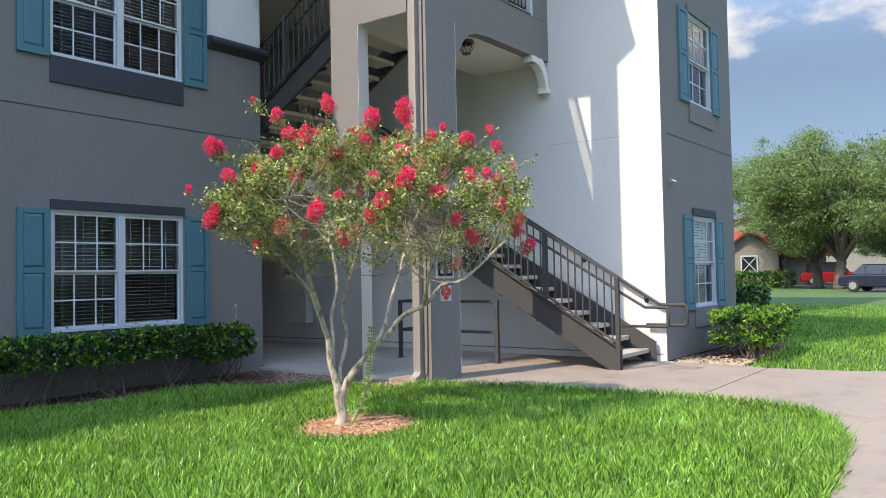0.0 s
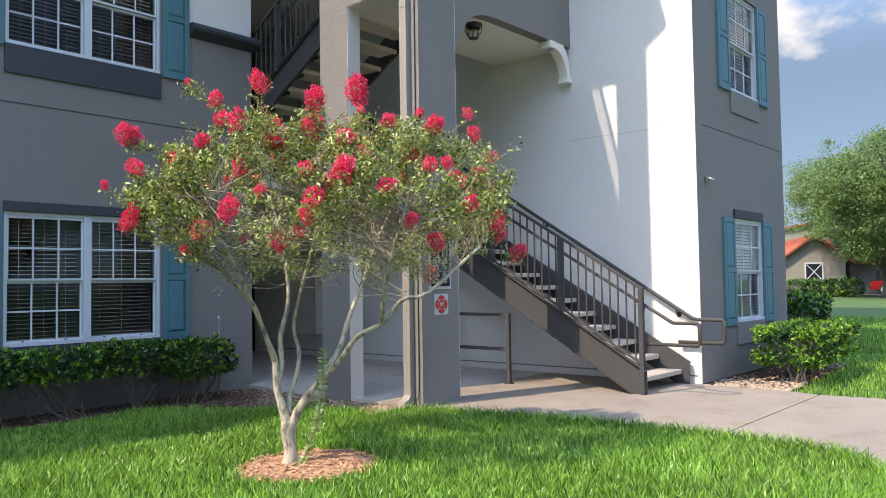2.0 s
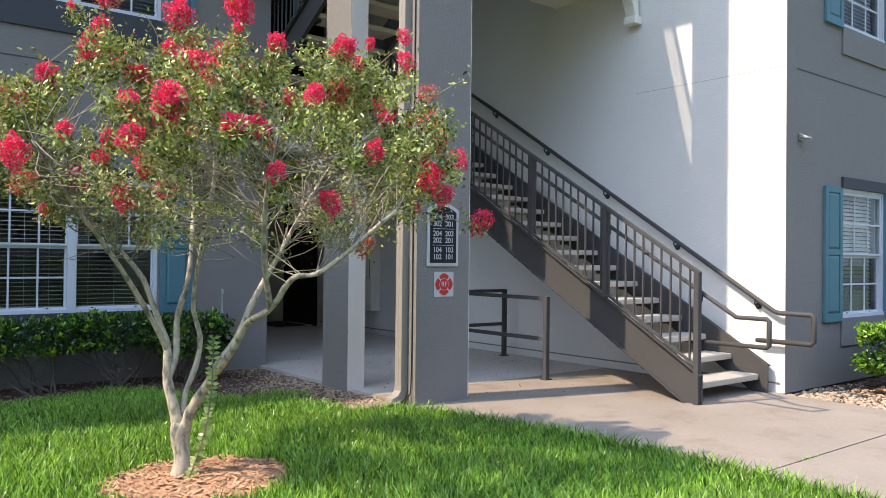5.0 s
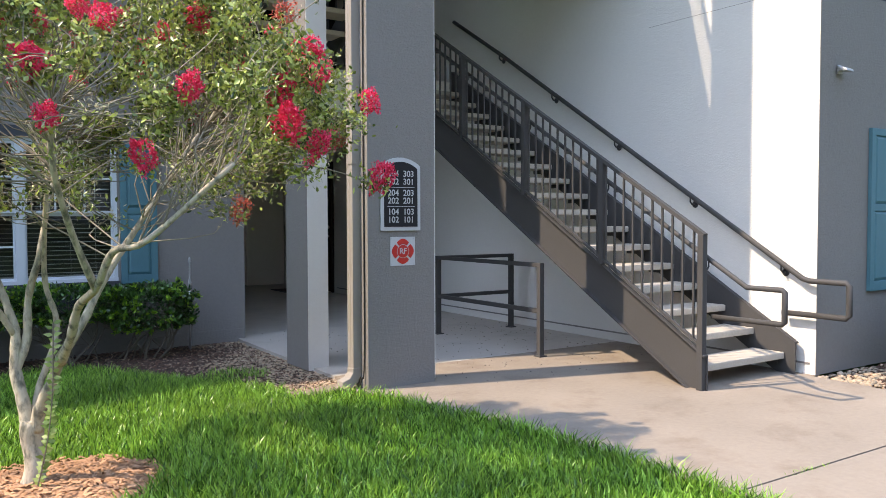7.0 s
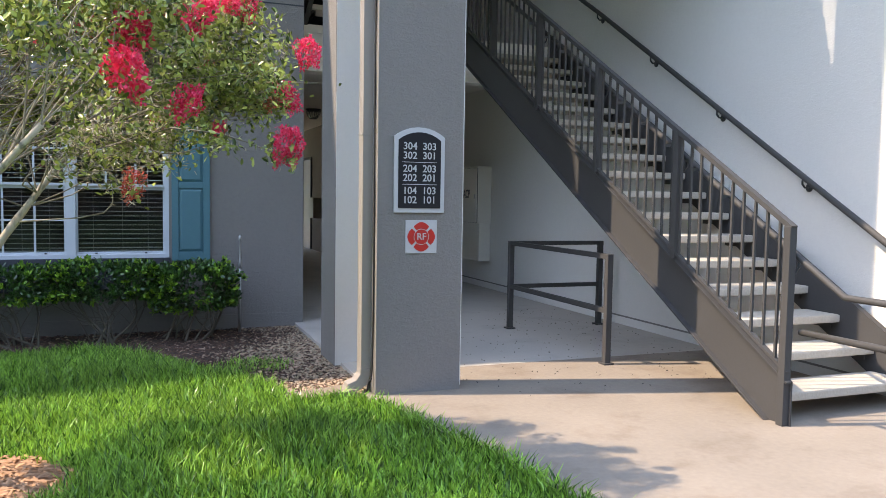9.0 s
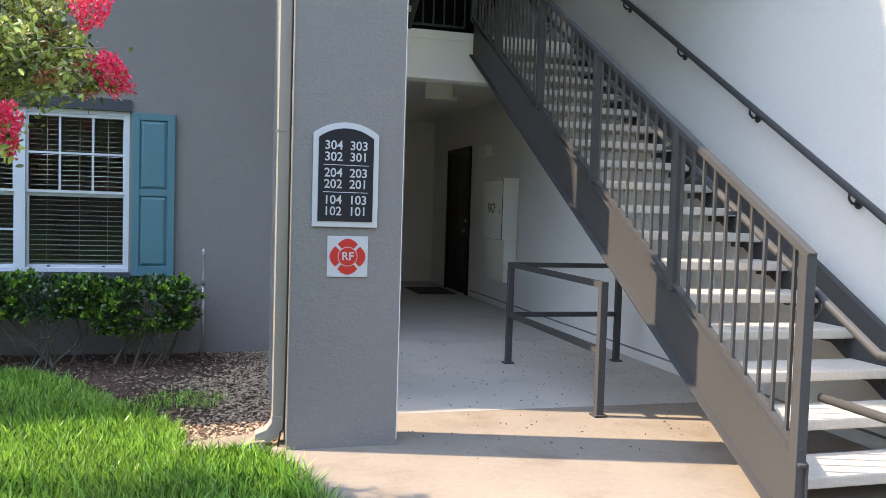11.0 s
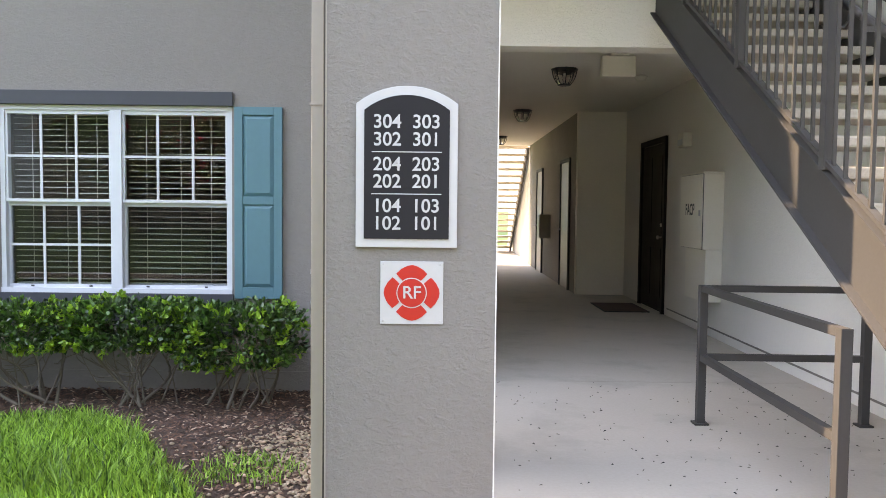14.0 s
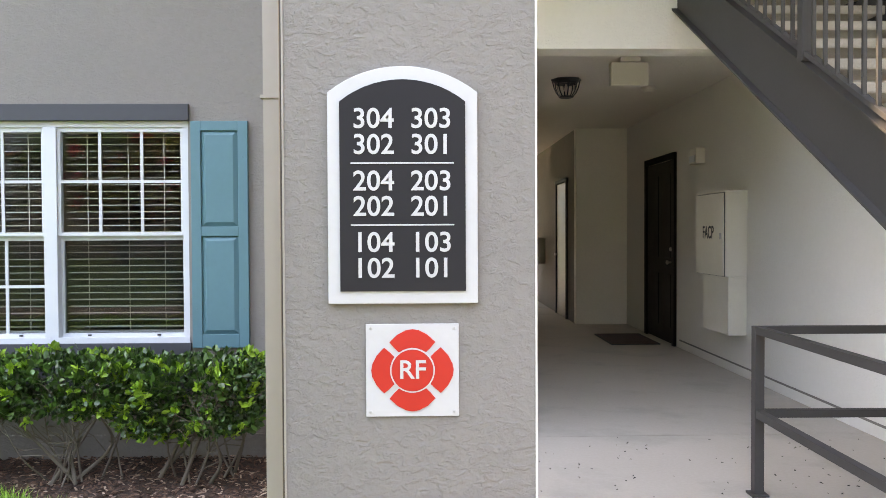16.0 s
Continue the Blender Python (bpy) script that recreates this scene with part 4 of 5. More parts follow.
def lantern(x, y, z):
    """A small caged ceiling lantern, unlit."""
    la = thing("ceiling_lantern", (x, y, z), "black iron caged lantern with clear glass, unlit, on the ceiling", "lamp", "breezeway lanterns")
    part("canopy", lathe(bmesh.new(), x, y, [(0.15, z - 0.001), (0.15, z - 0.02), (0.12, z - 0.04), (0.11, z - 0.06)], 8), IRON, la)
    part("glass", lathe(bmesh.new(), x, y, [(0.10, z - 0.062), (0.088, z - 0.15), (0.062, z - 0.215), (0.0, z - 0.216)][:3], 8), CLEAR, la)
    part("bulb", lathe(bmesh.new(), x, y, [(0.012, z - 0.062), (0.012, z - 0.09), (0.022, z - 0.12), (0.021, z - 0.145), (0.008, z - 0.16)], 10), CREAMBOX, la)
    for i in range(8):
        a = 2 * math.pi * i / 8
        c, s = math.cos(a), math.sin(a)
        part("cage_bar", tube(bmesh.new(), [(x + r * c, y + r * s, z - h) for r, h in ((0.135, 0.03), (0.125, 0.10), (0.10, 0.17), (0.066, 0.225))], 0.006, 5), IRON, la)
    part("cage_ring", lathe(bmesh.new(), x, y, [(0.072, z - 0.218), (0.075, z - 0.226), (0.066, z - 0.236)], 16), IRON, la)
    return la


l0 = lantern(9.13, 11.68, 2.90)
l0.scale = (1, 1, 0.78)
for y in (15.35, 19.9):
    copy_thing(l0, Matrix.Translation((9.05, y, 2.90)))
l3 = copy_thing(l0, Matrix.Translation((8.98, 6.18, 4.499)))
l3.scale = (0.8, 0.8, 0.8)

for nm, y in (("door_2", 16.1), ("door_3", 19.6)):
    d = thing(nm, (9.95, y, 0), "beige painted storage closet door, closed", "door", kind="structure")
    part("door_leaf", boxes((9.937, 9.946, y + 0.06, y + 0.96, 0.01, 2.16)), TANDOOR, d)
    part("door_frame", boxes((9.915, 9.948, y, y + 0.055, 0, 2.22), (9.915, 9.948, y + 0.965, y + 1.02, 0, 2.22), (9.915, 9.948, y + 0.055, y + 0.965, 2.165, 2.22)), STEEL, d)
    part("door_knob", lathe(bmesh.new(), 0, 0, [(0.012, 0), (0.012, 0.03), (0.028, 0.045), (0.02, 0.06)], 12), GALV, d).matrix_basis = pose(9.937, y + 0.88, 1.0, 0, -90, 0)
xb = thing("utility_box", (9.9, 18.7, 0.8), "small beige metal box on the closet wall", "box")
part("box", boxes((9.74, 9.948, 18.45, 18.85, 0.78, 1.25), bevel=0.008), TANDOOR, xb)
part("cover", boxes((9.728, 9.7395, 18.46, 18.84, 0.79, 1.24), bevel=0.004), TANDOOR, xb)

wl2 = thing("wall_lamp", (10.98, WY, 2.5), "small grey metal wall lamp on the wing", "lamp")
part("back_plate", boxes((10.95, 11.01, WY - 0.02, WY - 0.001, 2.50, 2.57), bevel=0.005), GALV, wl2)
part("hood", prism([(WY - 0.02, 2.565), (WY - 0.10, 2.53), (WY - 0.105, 2.51), (WY - 0.02, 2.52)], "x", 10.93, 11.03, bevel=0.006), GALV, wl2)

# ---- planting ----
rng = np.random.default_rng(7)


def inside(px, py, poly):
    """Which of the points lie in the outline."""
    hit = np.zeros(len(px), dtype=bool)
    for (x0, y0), (x1, y1) in zip(poly, poly[1:] + poly[:1]):
        cross = ((y0 > py) != (y1 > py)) & (px < (x1 - x0) * (py - y0) / (y1 - y0 + 1e-12) + x0)
        hit ^= cross
    return hit


def leaf_cloud(at, length, width, up=0.3, spread=1.0, fold=0.18, out=None, pull=0.0, broad=False):
    """Arrays of small folded leaves, one at each place."""
    n = len(at)
    d = rng.normal(size=(n, 3)) * spread
    d[:, 2] += up
    if out is not None:
        d += out * pull
    d /= np.linalg.norm(d, axis=1, keepdims=True)
    r = rng.normal(size=(n, 3))
    s = np.cross(d, r)
    s /= np.linalg.norm(s, axis=1, keepdims=True) + 1e-9
    nn = np.cross(s, d)
    L = (length * rng.uniform(0.65, 1.25, n))[:, None]
    W = (width * rng.uniform(0.7, 1.2, n))[:, None]
    v = np.stack([at, at + d * L * 0.5 + s * W * 0.5 + nn * W * fold, at + d * L, at + d * L * 0.5 - s * W * 0.5 + nn * W * fold], 1)
    if broad:
        v = np.stack([at, at + d * L * 0.28 + s * W * 0.42 + nn * W * fold, at + d * L * 0.68 + s * W * 0.47 + nn * W * fold, at + d * L,
                      at + d * L * 0.68 - s * W * 0.47 + nn * W * fold, at + d * L * 0.28 - s * W * 0.42 + nn * W * fold], 1)
        i = np.arange(n)[:, None] * 6
        t = np.stack([i + [0, 1, 2], i + [0, 2, 3], i + [0, 3, 4], i + [0, 4, 5]], 1).reshape(-1, 3)
        return v.reshape(-1, 3), t
    i = np.arange(n)[:, None] * 4
    t = np.stack([i + [0, 1, 2], i + [0, 2, 3]], 1).reshape(-1, 3)
    return v.reshape(-1, 3), t


def blades(x, y, z, height, width, lean=0.45):
    """Arrays of bent grass blades."""
    n = len(x)
    a = rng.uniform(0, 2 * np.pi, n)
    h = height * rng.uniform(0.55, 1.2, n)
    w = width * rng.uniform(0.7, 1.2, n)
    dx, dy = np.cos(a), np.sin(a)
    le = lean * rng.uniform(0.2, 1.3, n) * h
    b = rng.uniform(0, 2 * np.pi, n)
    lx, ly = np.cos(b) * le, np.sin(b) * le
    v = np.stack([np.stack([x - dx * w / 2, y - dy * w / 2, z], 1), np.stack([x + dx * w / 2, y + dy * w / 2, z], 1),
                  np.stack([x + dx * w * 0.42 + lx * 0.35, y + dy * w * 0.42 + ly * 0.35, z + h * 0.6], 1),
                  np.stack([x - dx * w * 0.42 + lx * 0.35, y - dy * w * 0.42 + ly * 0.35, z + h * 0.6], 1),
                  np.stack([x + lx, y + ly, z + h * 0.95], 1)], 1)
    i = np.arange(n)[:, None] * 5
    t = np.stack([i + [0, 1, 2], i + [0, 2, 3], i + [3, 2, 4]], 1).reshape(-1, 3)
    return v.reshape(-1, 3), t


LAWN = [(-8, 7.9), (4.4, 7.98), (5.5, 8.0), (5.95, 7.65), (6.3, 7.1), (6.65, 6.5), (6.85, 6.02), (6.75, 5.72), (7.2, 5.62), (7.34, 5.42), (7.48, 4.78), (7.62, 4.3), (7.70, 3.6), (7.72, 2.7),
        (7.70, 2.12), (7.53, 1.67), (7.13, 1.37), (6.4, 1.14), (5.0, 0.97), (0, 0.87), (-8, 0.87)]
RING = (5.08, 4.68, 0.56, 0.50)


def scatter(x0, x1, y0, y1, count, keep):
    x, y = rng.uniform(x0, x1, count), rng.uniform(y0, y1, count)
    k = keep(x, y)
    return x[k], y[k]


in_lawn = lambda x, y: inside(x, y, LAWN) & (((x - RING[0]) / RING[2]) ** 2 + ((y - RING[1]) / RING[3]) ** 2 > rng.uniform(0.75, 1.15, len(x)))
gx, gy = scatter(-1.0, 7.75, 0.87, 8.05, 300000, in_lawn)
hgt = 0.092 + 0.018 * np.sin(gx * 2.3 + 1.1 * np.sin(gy * 1.9)) + 0.012 * np.sin(gy * 5.1 + gx * 3.0)
v, t = blades(gx, gy, np.full(len(gx), -0.052), hgt, 0.0098, 0.58)
whole("lawn_grass", tri_mesh("lawn_grass", v, t, GRASS), None, "thick bright green lawn grass in front of the building", "grass", "stuff")
# tufts that hang over the concrete edge
edge = [(LAWN[i], LAWN[i + 1]) for i in range(7, 19)]
ex_, ey_ = [], []
for (x0, y0), (x1, y1) in edge:
    m = int(math.hypot(x1 - x0, y1 - y0) * 520)
    f = rng.uniform(0, 1, m)
    ex_.append(x0 + (x1 - x0) * f + rng.normal(0, 0.03, m))
    ey_.append(y0 + (y1 - y0) * f + rng.normal(0, 0.03, m))
ex_, ey_ = np.concatenate(ex_), np.concatenate(ey_)
v, t = blades(ex_, ey_, np.full(len(ex_), -0.05), np.full(len(ex_), 0.125), 0.0095, 0.75)
whole("lawn_edge_grass", tri_mesh("lawn_edge_grass", v, t, GRASS), None, "long grass tufts over the edge of the concrete", "grass", "stuff")
RLAWN = [(10.68, 1.72), (10.82, 1.47), (11.2, 1.37), (30, 1.37), (30, 12), (14.2, 12), (14.2, 3.3), (10.6, 3.05)]
gx, gy = scatter(10.5, 30, 1.3, 12, 150000, lambda x, y: inside(x, y, RLAWN) & (rng.uniform(0, 1, len(x)) < np.clip(1.2 - (x - 10) / 24, 0.25, 1)))
v, t = blades(gx, gy, np.full(len(gx), -0.052), np.full(len(gx), 0.075), 0.0095)
whole("side_lawn_grass", tri_mesh("side_lawn_grass", v, t, GRASS), None, "bright green lawn beyond the wing", "grass", "stuff")
# weeds in the gravel
gx, gy = scatter(6.3, 7.2, 6.3, 7.6, 2600, lambda x, y: ((x - 6.74) / 0.38) ** 2 + ((y - 6.95) / 0.30) ** 2 < rng.uniform(0.1, 1.0, len(x)))
v, t = blades(gx, gy, np.full(len(gx), -0.04), np.full(len(gx), 0.06), 0.008, 0.9)
whole("gravel_weeds", tri_mesh("gravel_weeds", v, t, GRASS), None, "small green weeds growing through the gravel", "weeds", "stuff")

gx, gy = rng.normal(8.36, 0.09, 45), rng.normal(2.70, 0.010, 45)
v, t = blades(gx, gy, np.full(len(gx), -0.02), np.full(len(gx), 0.042), 0.005, 1.2)
whole("joint_weeds", tri_mesh("joint_weeds", v, t, GRASS), None, "small tuft of weeds in the joint of the concrete", "weeds", "stuff")

# beds: earth sheets, bark chips and pebbles
BED = [(-8, 7.85), (4.4, 7.93), (5.5, 7.95), (5.9, 7.6), (6.25, 7.05), (6.6, 6.45), (6.8, 5.97), (6.7, 5.66), (7.31, 5.66), (7.41, 6.0), (7.46, FY), (-8, FY)]
BED2 = [(10.65, 3.07), (14.2, 3.32), (14.2, WY), (10.70, WY)]
structure("ground_bed", prism(BED, "z", -0.10, -0.04), MULCH, "dark mulch bed along the wall")
structure("ground_wing_bed", prism(BED2, "z", -0.10, -0.035), MULCH, "dark mulch bed along the wing")
rx = np.linspace(0, 2 * np.pi, 28, endpoint=False)
structure("ground_tree_ring", prism([(RING[0] + 0.55 * math.cos(a) * (1 + 0.06 * math.sin(3 * a)), RING[1] + 0.49 * math.sin(a)) for a in rx], "z", -0.10, -0.032), CHIP_TAN,
          "ring of tan bark mulch round the tree")


def chips(x, y, z, size, flat=0.25):
    """Arrays of splintered bark chips: thin lying slivers with thickness."""
    n = len(x)
    a = rng.uniform(0, np.pi, n)
    L, W, H = size * rng.uniform(0.5, 1.5, n), size * 0.32 * rng.uniform(0.5, 1.3, n), size * flat * rng.uniform(0.3, 1.0, n)
    c, s = np.cos(a), np.sin(a)
    tilt = rng.normal(0, 0.25, n)
    pts = []
    for lx, wy, hz in ((-0.5, -0.5, 0), (0.5, -0.35, 0), (0.5, 0.4, 0), (-0.45, 0.5, 0), (0.03, 0.02, 1)):
        px, py = lx * L, wy * W
        pts.append(np.stack([x + px * c - py * s, y + px * s + py * c, z + hz * H + lx * L * tilt], 1))
    v = np.stack(pts, 1)
    i = np.arange(n)[:, None] * 5
    t = np.stack([i + [0, 1, 4], i + [1, 2, 4], i + [2, 3, 4], i + [3, 0, 4]], 1).reshape(-1, 3)
    return v.reshape(-1, 3), t


def pebbles(x, y, z, size):
    """Arrays of rounded stones."""
    bm = bmesh.new()
    bmesh.ops.create_icosphere(bm, subdivisions=1, radius=0.5)
    base = np.array([p.co[:] for p in bm.verts])
    tri = np.array([[q.index for q in f.verts] for f in bm.faces])
    bm.free()
    n, m = len(x), len(base)
    sc = size * rng.uniform(0.55, 1.5, (n, 1)) * np.stack([rng.uniform(0.8, 1.5, n), rng.uniform(0.6, 1.0, n), rng.uniform(0.4, 0.7, n)], 1)
    a = rng.uniform(0, np.pi, n)
    p = base[None] * sc[:, None] * rng.uniform(0.86, 1.12, (n, m, 1))
    q = np.stack([p[..., 0] * np.cos(a)[:, None] - p[..., 1] * np.sin(a)[:, None], p[..., 0] * np.sin(a)[:, None] + p[..., 1] * np.cos(a)[:, None], p[..., 2]], 2)
    q += np.stack([x, y, z + sc[:, 2] * 0.3], 1)[:, None]
    t = (tri[None] + (np.arange(n) * m)[:, None, None]).reshape(-1, 3)
    return q.reshape(-1, 3), t


x, y = scatter(2.0, 7.42, 6.0, FY, 30000, lambda x, y: inside(x, y, BED) & ((y > 7.6) | (rng.uniform(0, 1, len(x)) < 0.6)))
v, t = chips(x, y, np.full(len(x), -0.038) + rng.uniform(0, 0.014, len(x)), 0.035)
whole("bark_chips", tri_mesh("bark_chips", v, t, CHIP), None, "dark brown bark chips under the hedge", "mulch", "stuff")
x, y = scatter(4.4, 5.75, 4.1, 5.3, 2600, lambda x, y: ((x - RING[0]) / 0.55) ** 2 + ((y - RING[1]) / 0.49) ** 2 < rng.uniform(0.8, 1.15, len(x)))
v, t = chips(x, y, np.full(len(x), -0.03) + rng.uniform(0, 0.015, len(x)), 0.05)
whole("tree_bark_chips", tri_mesh("tree_bark_chips", v, t, CHIP_TAN), None, "tan bark chips round the foot of the tree", "mulch", "stuff")
x, y = scatter(5.9, 7.46, 5.8, FY, 15000, lambda x, y: inside(x, y, BED) & (x > 6.84 + 0.2 * np.sin(y * 4) + rng.normal(0, 0.2, len(x)) + 0.16 * (y - 6.5)))
v, t = pebbles(x, y, np.full(len(x), -0.037), 0.022)
whole("gravel", tri_mesh("gravel", v, t, PEBBLE), None, "tan and pink river pebbles between the lawn and the breezeway", "gravel", "stuff")
x, y = scatter(10.6, 12.2, 3.05, WY, 1500, lambda x, y: inside(x, y, BED2) & (x < 11.4 + rng.normal(0, 0.35, len(x))))
v, t = pebbles(x, y, np.full(len(x), -0.03), 0.045)
whole("wing_gravel", tri_mesh("wing_gravel", v, t, PEBBLE), None, "tan river pebbles at the corner of the wing", "gravel", "stuff")
x, y = scatter(10.9, 14.2, 3.1, WY, 1800, lambda x, y: inside(x, y, BED2))
v, t = chips(x, y, np.full(len(x), -0.03) + rng.uniform(0, 0.012, len(x)), 0.06)
whole("wing_bark_chips", tri_mesh("wing_bark_chips", v, t, CHIP), None, "dark bark chips along the wing", "mulch", "stuff")
x, y = scatter(7.6, 10.6, 5.3, 9.0, 420, lambda x, y: (x + 0.35 * y > 10.2 + rng.normal(0, 0.8, len(x))))
v, t = chips(x, y, np.full(len(x), 0.003), 0.016, 0.5)
whole("floor_litter", tri_mesh("floor_litter", v, t, RUBBER), None, "small dark dried berries scattered on the concrete", "litter", "stuff")


# crape myrtle
TREE = Vector((5.01, 4.845, -0.05))
TR, TD = Vector((0.70, -0.714, 0)), Vector((0.714, 0.70, 0))


def at_tree(u, d, z):
    return TREE + TR * u + TD * d + Vector((0, 0, z))


def crape_myrtle():
    t = thing("crape_myrtle", TREE, "small multi-stemmed crape myrtle tree with crimson flowers", "tree")
    R = random.Random(11)
    trunk = [(0, 0, 0), (0.012, 0.0, 0.11), (-0.008, 0.01, 0.22), (0.0, 0.0, 0.34)]
    part("trunk", tube(bmesh.new(), smooth([at_tree(*p) for p in trunk]), [0.070, 0.062, 0.056, 0.052, 0.049, 0.048, 0.047, 0.047, 0.048, 0.050, 0.053, 0.056, 0.058, 0.059, 0.057, 0.050], 12), BARK, t)
    limbs = [[(-0.01, 0.0, 0.29), (-0.05, 0.0, 0.44), (-0.09, 0.0, 0.60), (-0.10, 0.02, 0.76), (-0.15, 0.03, 0.90), (-0.20, 0.02, 1.04), (-0.29, 0.0, 1.24), (-0.60, -0.05, 1.56), (-0.95, -0.1, 1.85)],
             [(-0.09, 0.0, 0.58), (-0.06, 0.05, 0.74), (-0.07, 0.08, 0.95), (-0.02, 0.10, 1.16), (-0.03, 0.18, 1.40), (-0.10, 0.35, 1.72), (-0.2, 0.5, 2.05)],
             [(0.0, 0.02, 0.36), (0.0, 0.06, 0.50), (0.05, 0.10, 0.68), (0.06, 0.12, 0.84), (0.03, 0.08, 1.04), (0.12, -0.02, 1.38), (0.22, -0.1, 1.72), (0.3, -0.2, 2.15)],
             [(0.02, 0.0, 0.29), (0.07, -0.02, 0.41), (0.17, -0.06, 0.55), (0.27, -0.12, 0.69), (0.38, -0.10, 0.86), (0.44, -0.02, 1.06), (0.55, 0.15, 1.36), (0.66, 0.35, 1.68), (0.8, 0.55, 2.0)],
             [(0.26, -0.11, 0.66), (0.40, -0.22, 0.80), (0.52, -0.32, 0.96), (0.70, -0.44, 1.06), (0.84, -0.52, 1.22), (1.02, -0.55, 1.27), (1.38, -0.5, 1.58)],
             [(-0.10, 0.02, 0.76), (-0.16, -0.12, 1.0), (-0.25, -0.35, 1.32), (-0.35, -0.65, 1.65), (-0.4, -0.85, 1.9)],
             [(0.69, -0.43, 1.05), (0.72, -0.62, 1.30), (0.78, -0.8, 1.55), (0.85, -0.9, 1.78)]]
    lines = []
    for i, q in enumerate(limbs):
        line = smooth([at_tree(*p) for p in q])
        r0 = (0.037, 0.025, 0.020, 0.036, 0.025)[i] if i < 5 else 0.017
        part("limb", tube(bmesh.new(), line, [(r0 + (0.010 - r0) * (k / (len(line) - 1)) ** 0.8) * R.uniform(0.9, 1.13) for k in range(len(line))], 9), BARK, t)
        lines.append(line)
    # branchlets from the limbs to the crown's outer parts
    tips, twig = [], bmesh.new()
    cen = at_tree(0.31, 0.0, 1.86)
    nodes = [p for ln in lines for p in ln[len(ln) // 2:]]
    for k in range(600):
        for _ in range(60):
            a, zz = R.uniform(0, 2 * math.pi), R.uniform(-0.95, 1)
            rr = R.uniform(0.45, 1.0) ** 0.6
            s = math.sqrt(1 - zz * zz)
            p = cen + TR * (1.36 * rr * s * math.cos(a)) + TD * (1.22 * rr * s * math.sin(a)) + Vector((0, 0, (0.68 if zz > 0 else 0.52) * rr * zz))
            if noise.noise(p * 2.1 + Vector((3.1, 0.4, 1.7))) > 0.04:
                break
        o = R.choice(sorted(nodes, key=lambda q: (q - p).length + 0.35 * max(0, q.z - p.z))[:8])
        mid = o.lerp(p, 0.55) + Vector((R.uniform(-0.2, 0.2), R.uniform(-0.2, 0.2), R.uniform(-0.10, 0.16)))
        end = p + (p - cen).normalized() * 0.06 + Vector((0, 0, 0.05))
        line = smooth([o, mid, end], 3)
        tube(twig, line, [0.0038 + (0.0013 - 0.0038) * i / (len(line) - 1) for i in range(len(line))], 5, False)
        tips.append((mid, end))
    shoots = []
    # long loose shoots beyond the crown's outline
    for k in range(60):
        o = R.choice(tips)[1]
        w = ((o - cen).normalized() + Vector((R.gauss(0, 0.25), R.gauss(0, 0.25), R.uniform(0.1, 0.8)))).normalized()
        e = o + w * R.uniform(0.14, 0.34)
        if (e - TREE).dot(TD) > 1.1:
            continue
        tube(twig, smooth([o, o.lerp(e, 0.5) + Vector((R.gauss(0, 0.02), R.gauss(0, 0.02), 0.02)), e], 3), [0.003 - 0.0002 * i for i in range(7)], 5, False)
        tips.append((o, e))
    loose = len(tips)
    BLOOMS = [(0.76, -0.59, 2.44), (1.08, -0.45, 2.44), (-0.80, -0.97, 2.07), (-0.94, -0.60, 2.33), (0.75, -0.88, 1.95), (-0.43, -0.88, 1.69), (-1.02, -0.38, 1.78),
              (1.53, 0.07, 2.03), (1.77, 0.27, 1.56), (0.48, -0.97, 2.26), (-0.75, -0.38, 1.99), (0.21, 0.04, 2.56), (1.58, -0.06, 1.69), (1.37, 0.22, 2.08), (1.46, 0.14, 2.16),
              (1.07, 0.18, 1.40), (1.22, 1.03, 1.86), (1.12, 0.98, 1.84), (-0.71, -0.05, 2.84)]
    for q in BLOOMS:
        e = at_tree(*q) - Vector((0, 0, 0.05))
        o = cen.lerp(e, 0.66)
        c = o.lerp(e, 0.5) + Vector((R.uniform(-0.04, 0.04), R.uniform(-0.04, 0.04), 0.03))
        tube(twig, smooth([o, c, e], 3), [0.004 - 0.0003 * i for i in range(7)], 5, False)
        tips += [(o, c), (c, e)]
        shoots.append(e)
    tagged(part("twig_growth", twig, TWIG, t), kind="stuff")
    pts, dry = [], []
    for k_, (mid, end) in enumerate(tips):
        low = end.z < cen.z - 0.10 and (end - cen).dot(TR) < 0.9
        sparse = 0.5 if end.z < cen.z - 0.05 else 1.0
        m = R.randint(110, 170) if k_ < 600 or k_ >= loose else R.randint(12, 22)
        for i in range(int(m * sparse)):
            f = R.random() ** 0.7
            p = mid.lerp(end, 0.45 + 0.62 * f) + Vector((R.gauss(0, 0.030), R.gauss(0, 0.030), R.gauss(0, 0.028)))
            (dry if low and R.random() < 0.5 or R.random() < 0.18 else pts).append(p[:])
    v, f = leaf_cloud(np.array(pts), 0.031, 0.0145, 0.35, broad=True)
    part("leaves", tri_mesh("leaves", v, f, MYRTLE), None, t)
    v, f = leaf_cloud(np.array(dry), 0.026, 0.007, 0.5)
    part("dry_foliage", tri_mesh("dry_foliage", v, f, DRYLEAF), None, t, "dry tan seed heads and bare twigs")
    # spent rusty florets among the upper shoots
    rust = [(e + Vector((R.gauss(0, 0.035), R.gauss(0, 0.035), R.gauss(0.02, 0.03))))[:] for _, e in tips
            if e.z > cen.z + 0.12 and abs((e - cen).dot(TR) + 0.25) < 0.75 and R.random() < 0.5 for _ in range(22)]
    v, f = leaf_cloud(np.array(rust), 0.015, 0.012, 0.2)
    tagged(part("spent_growth", tri_mesh("spent_growth", v, f, PETAL_OLD), None, t, "rusty red spent florets"), kind="stuff")
    heads = []
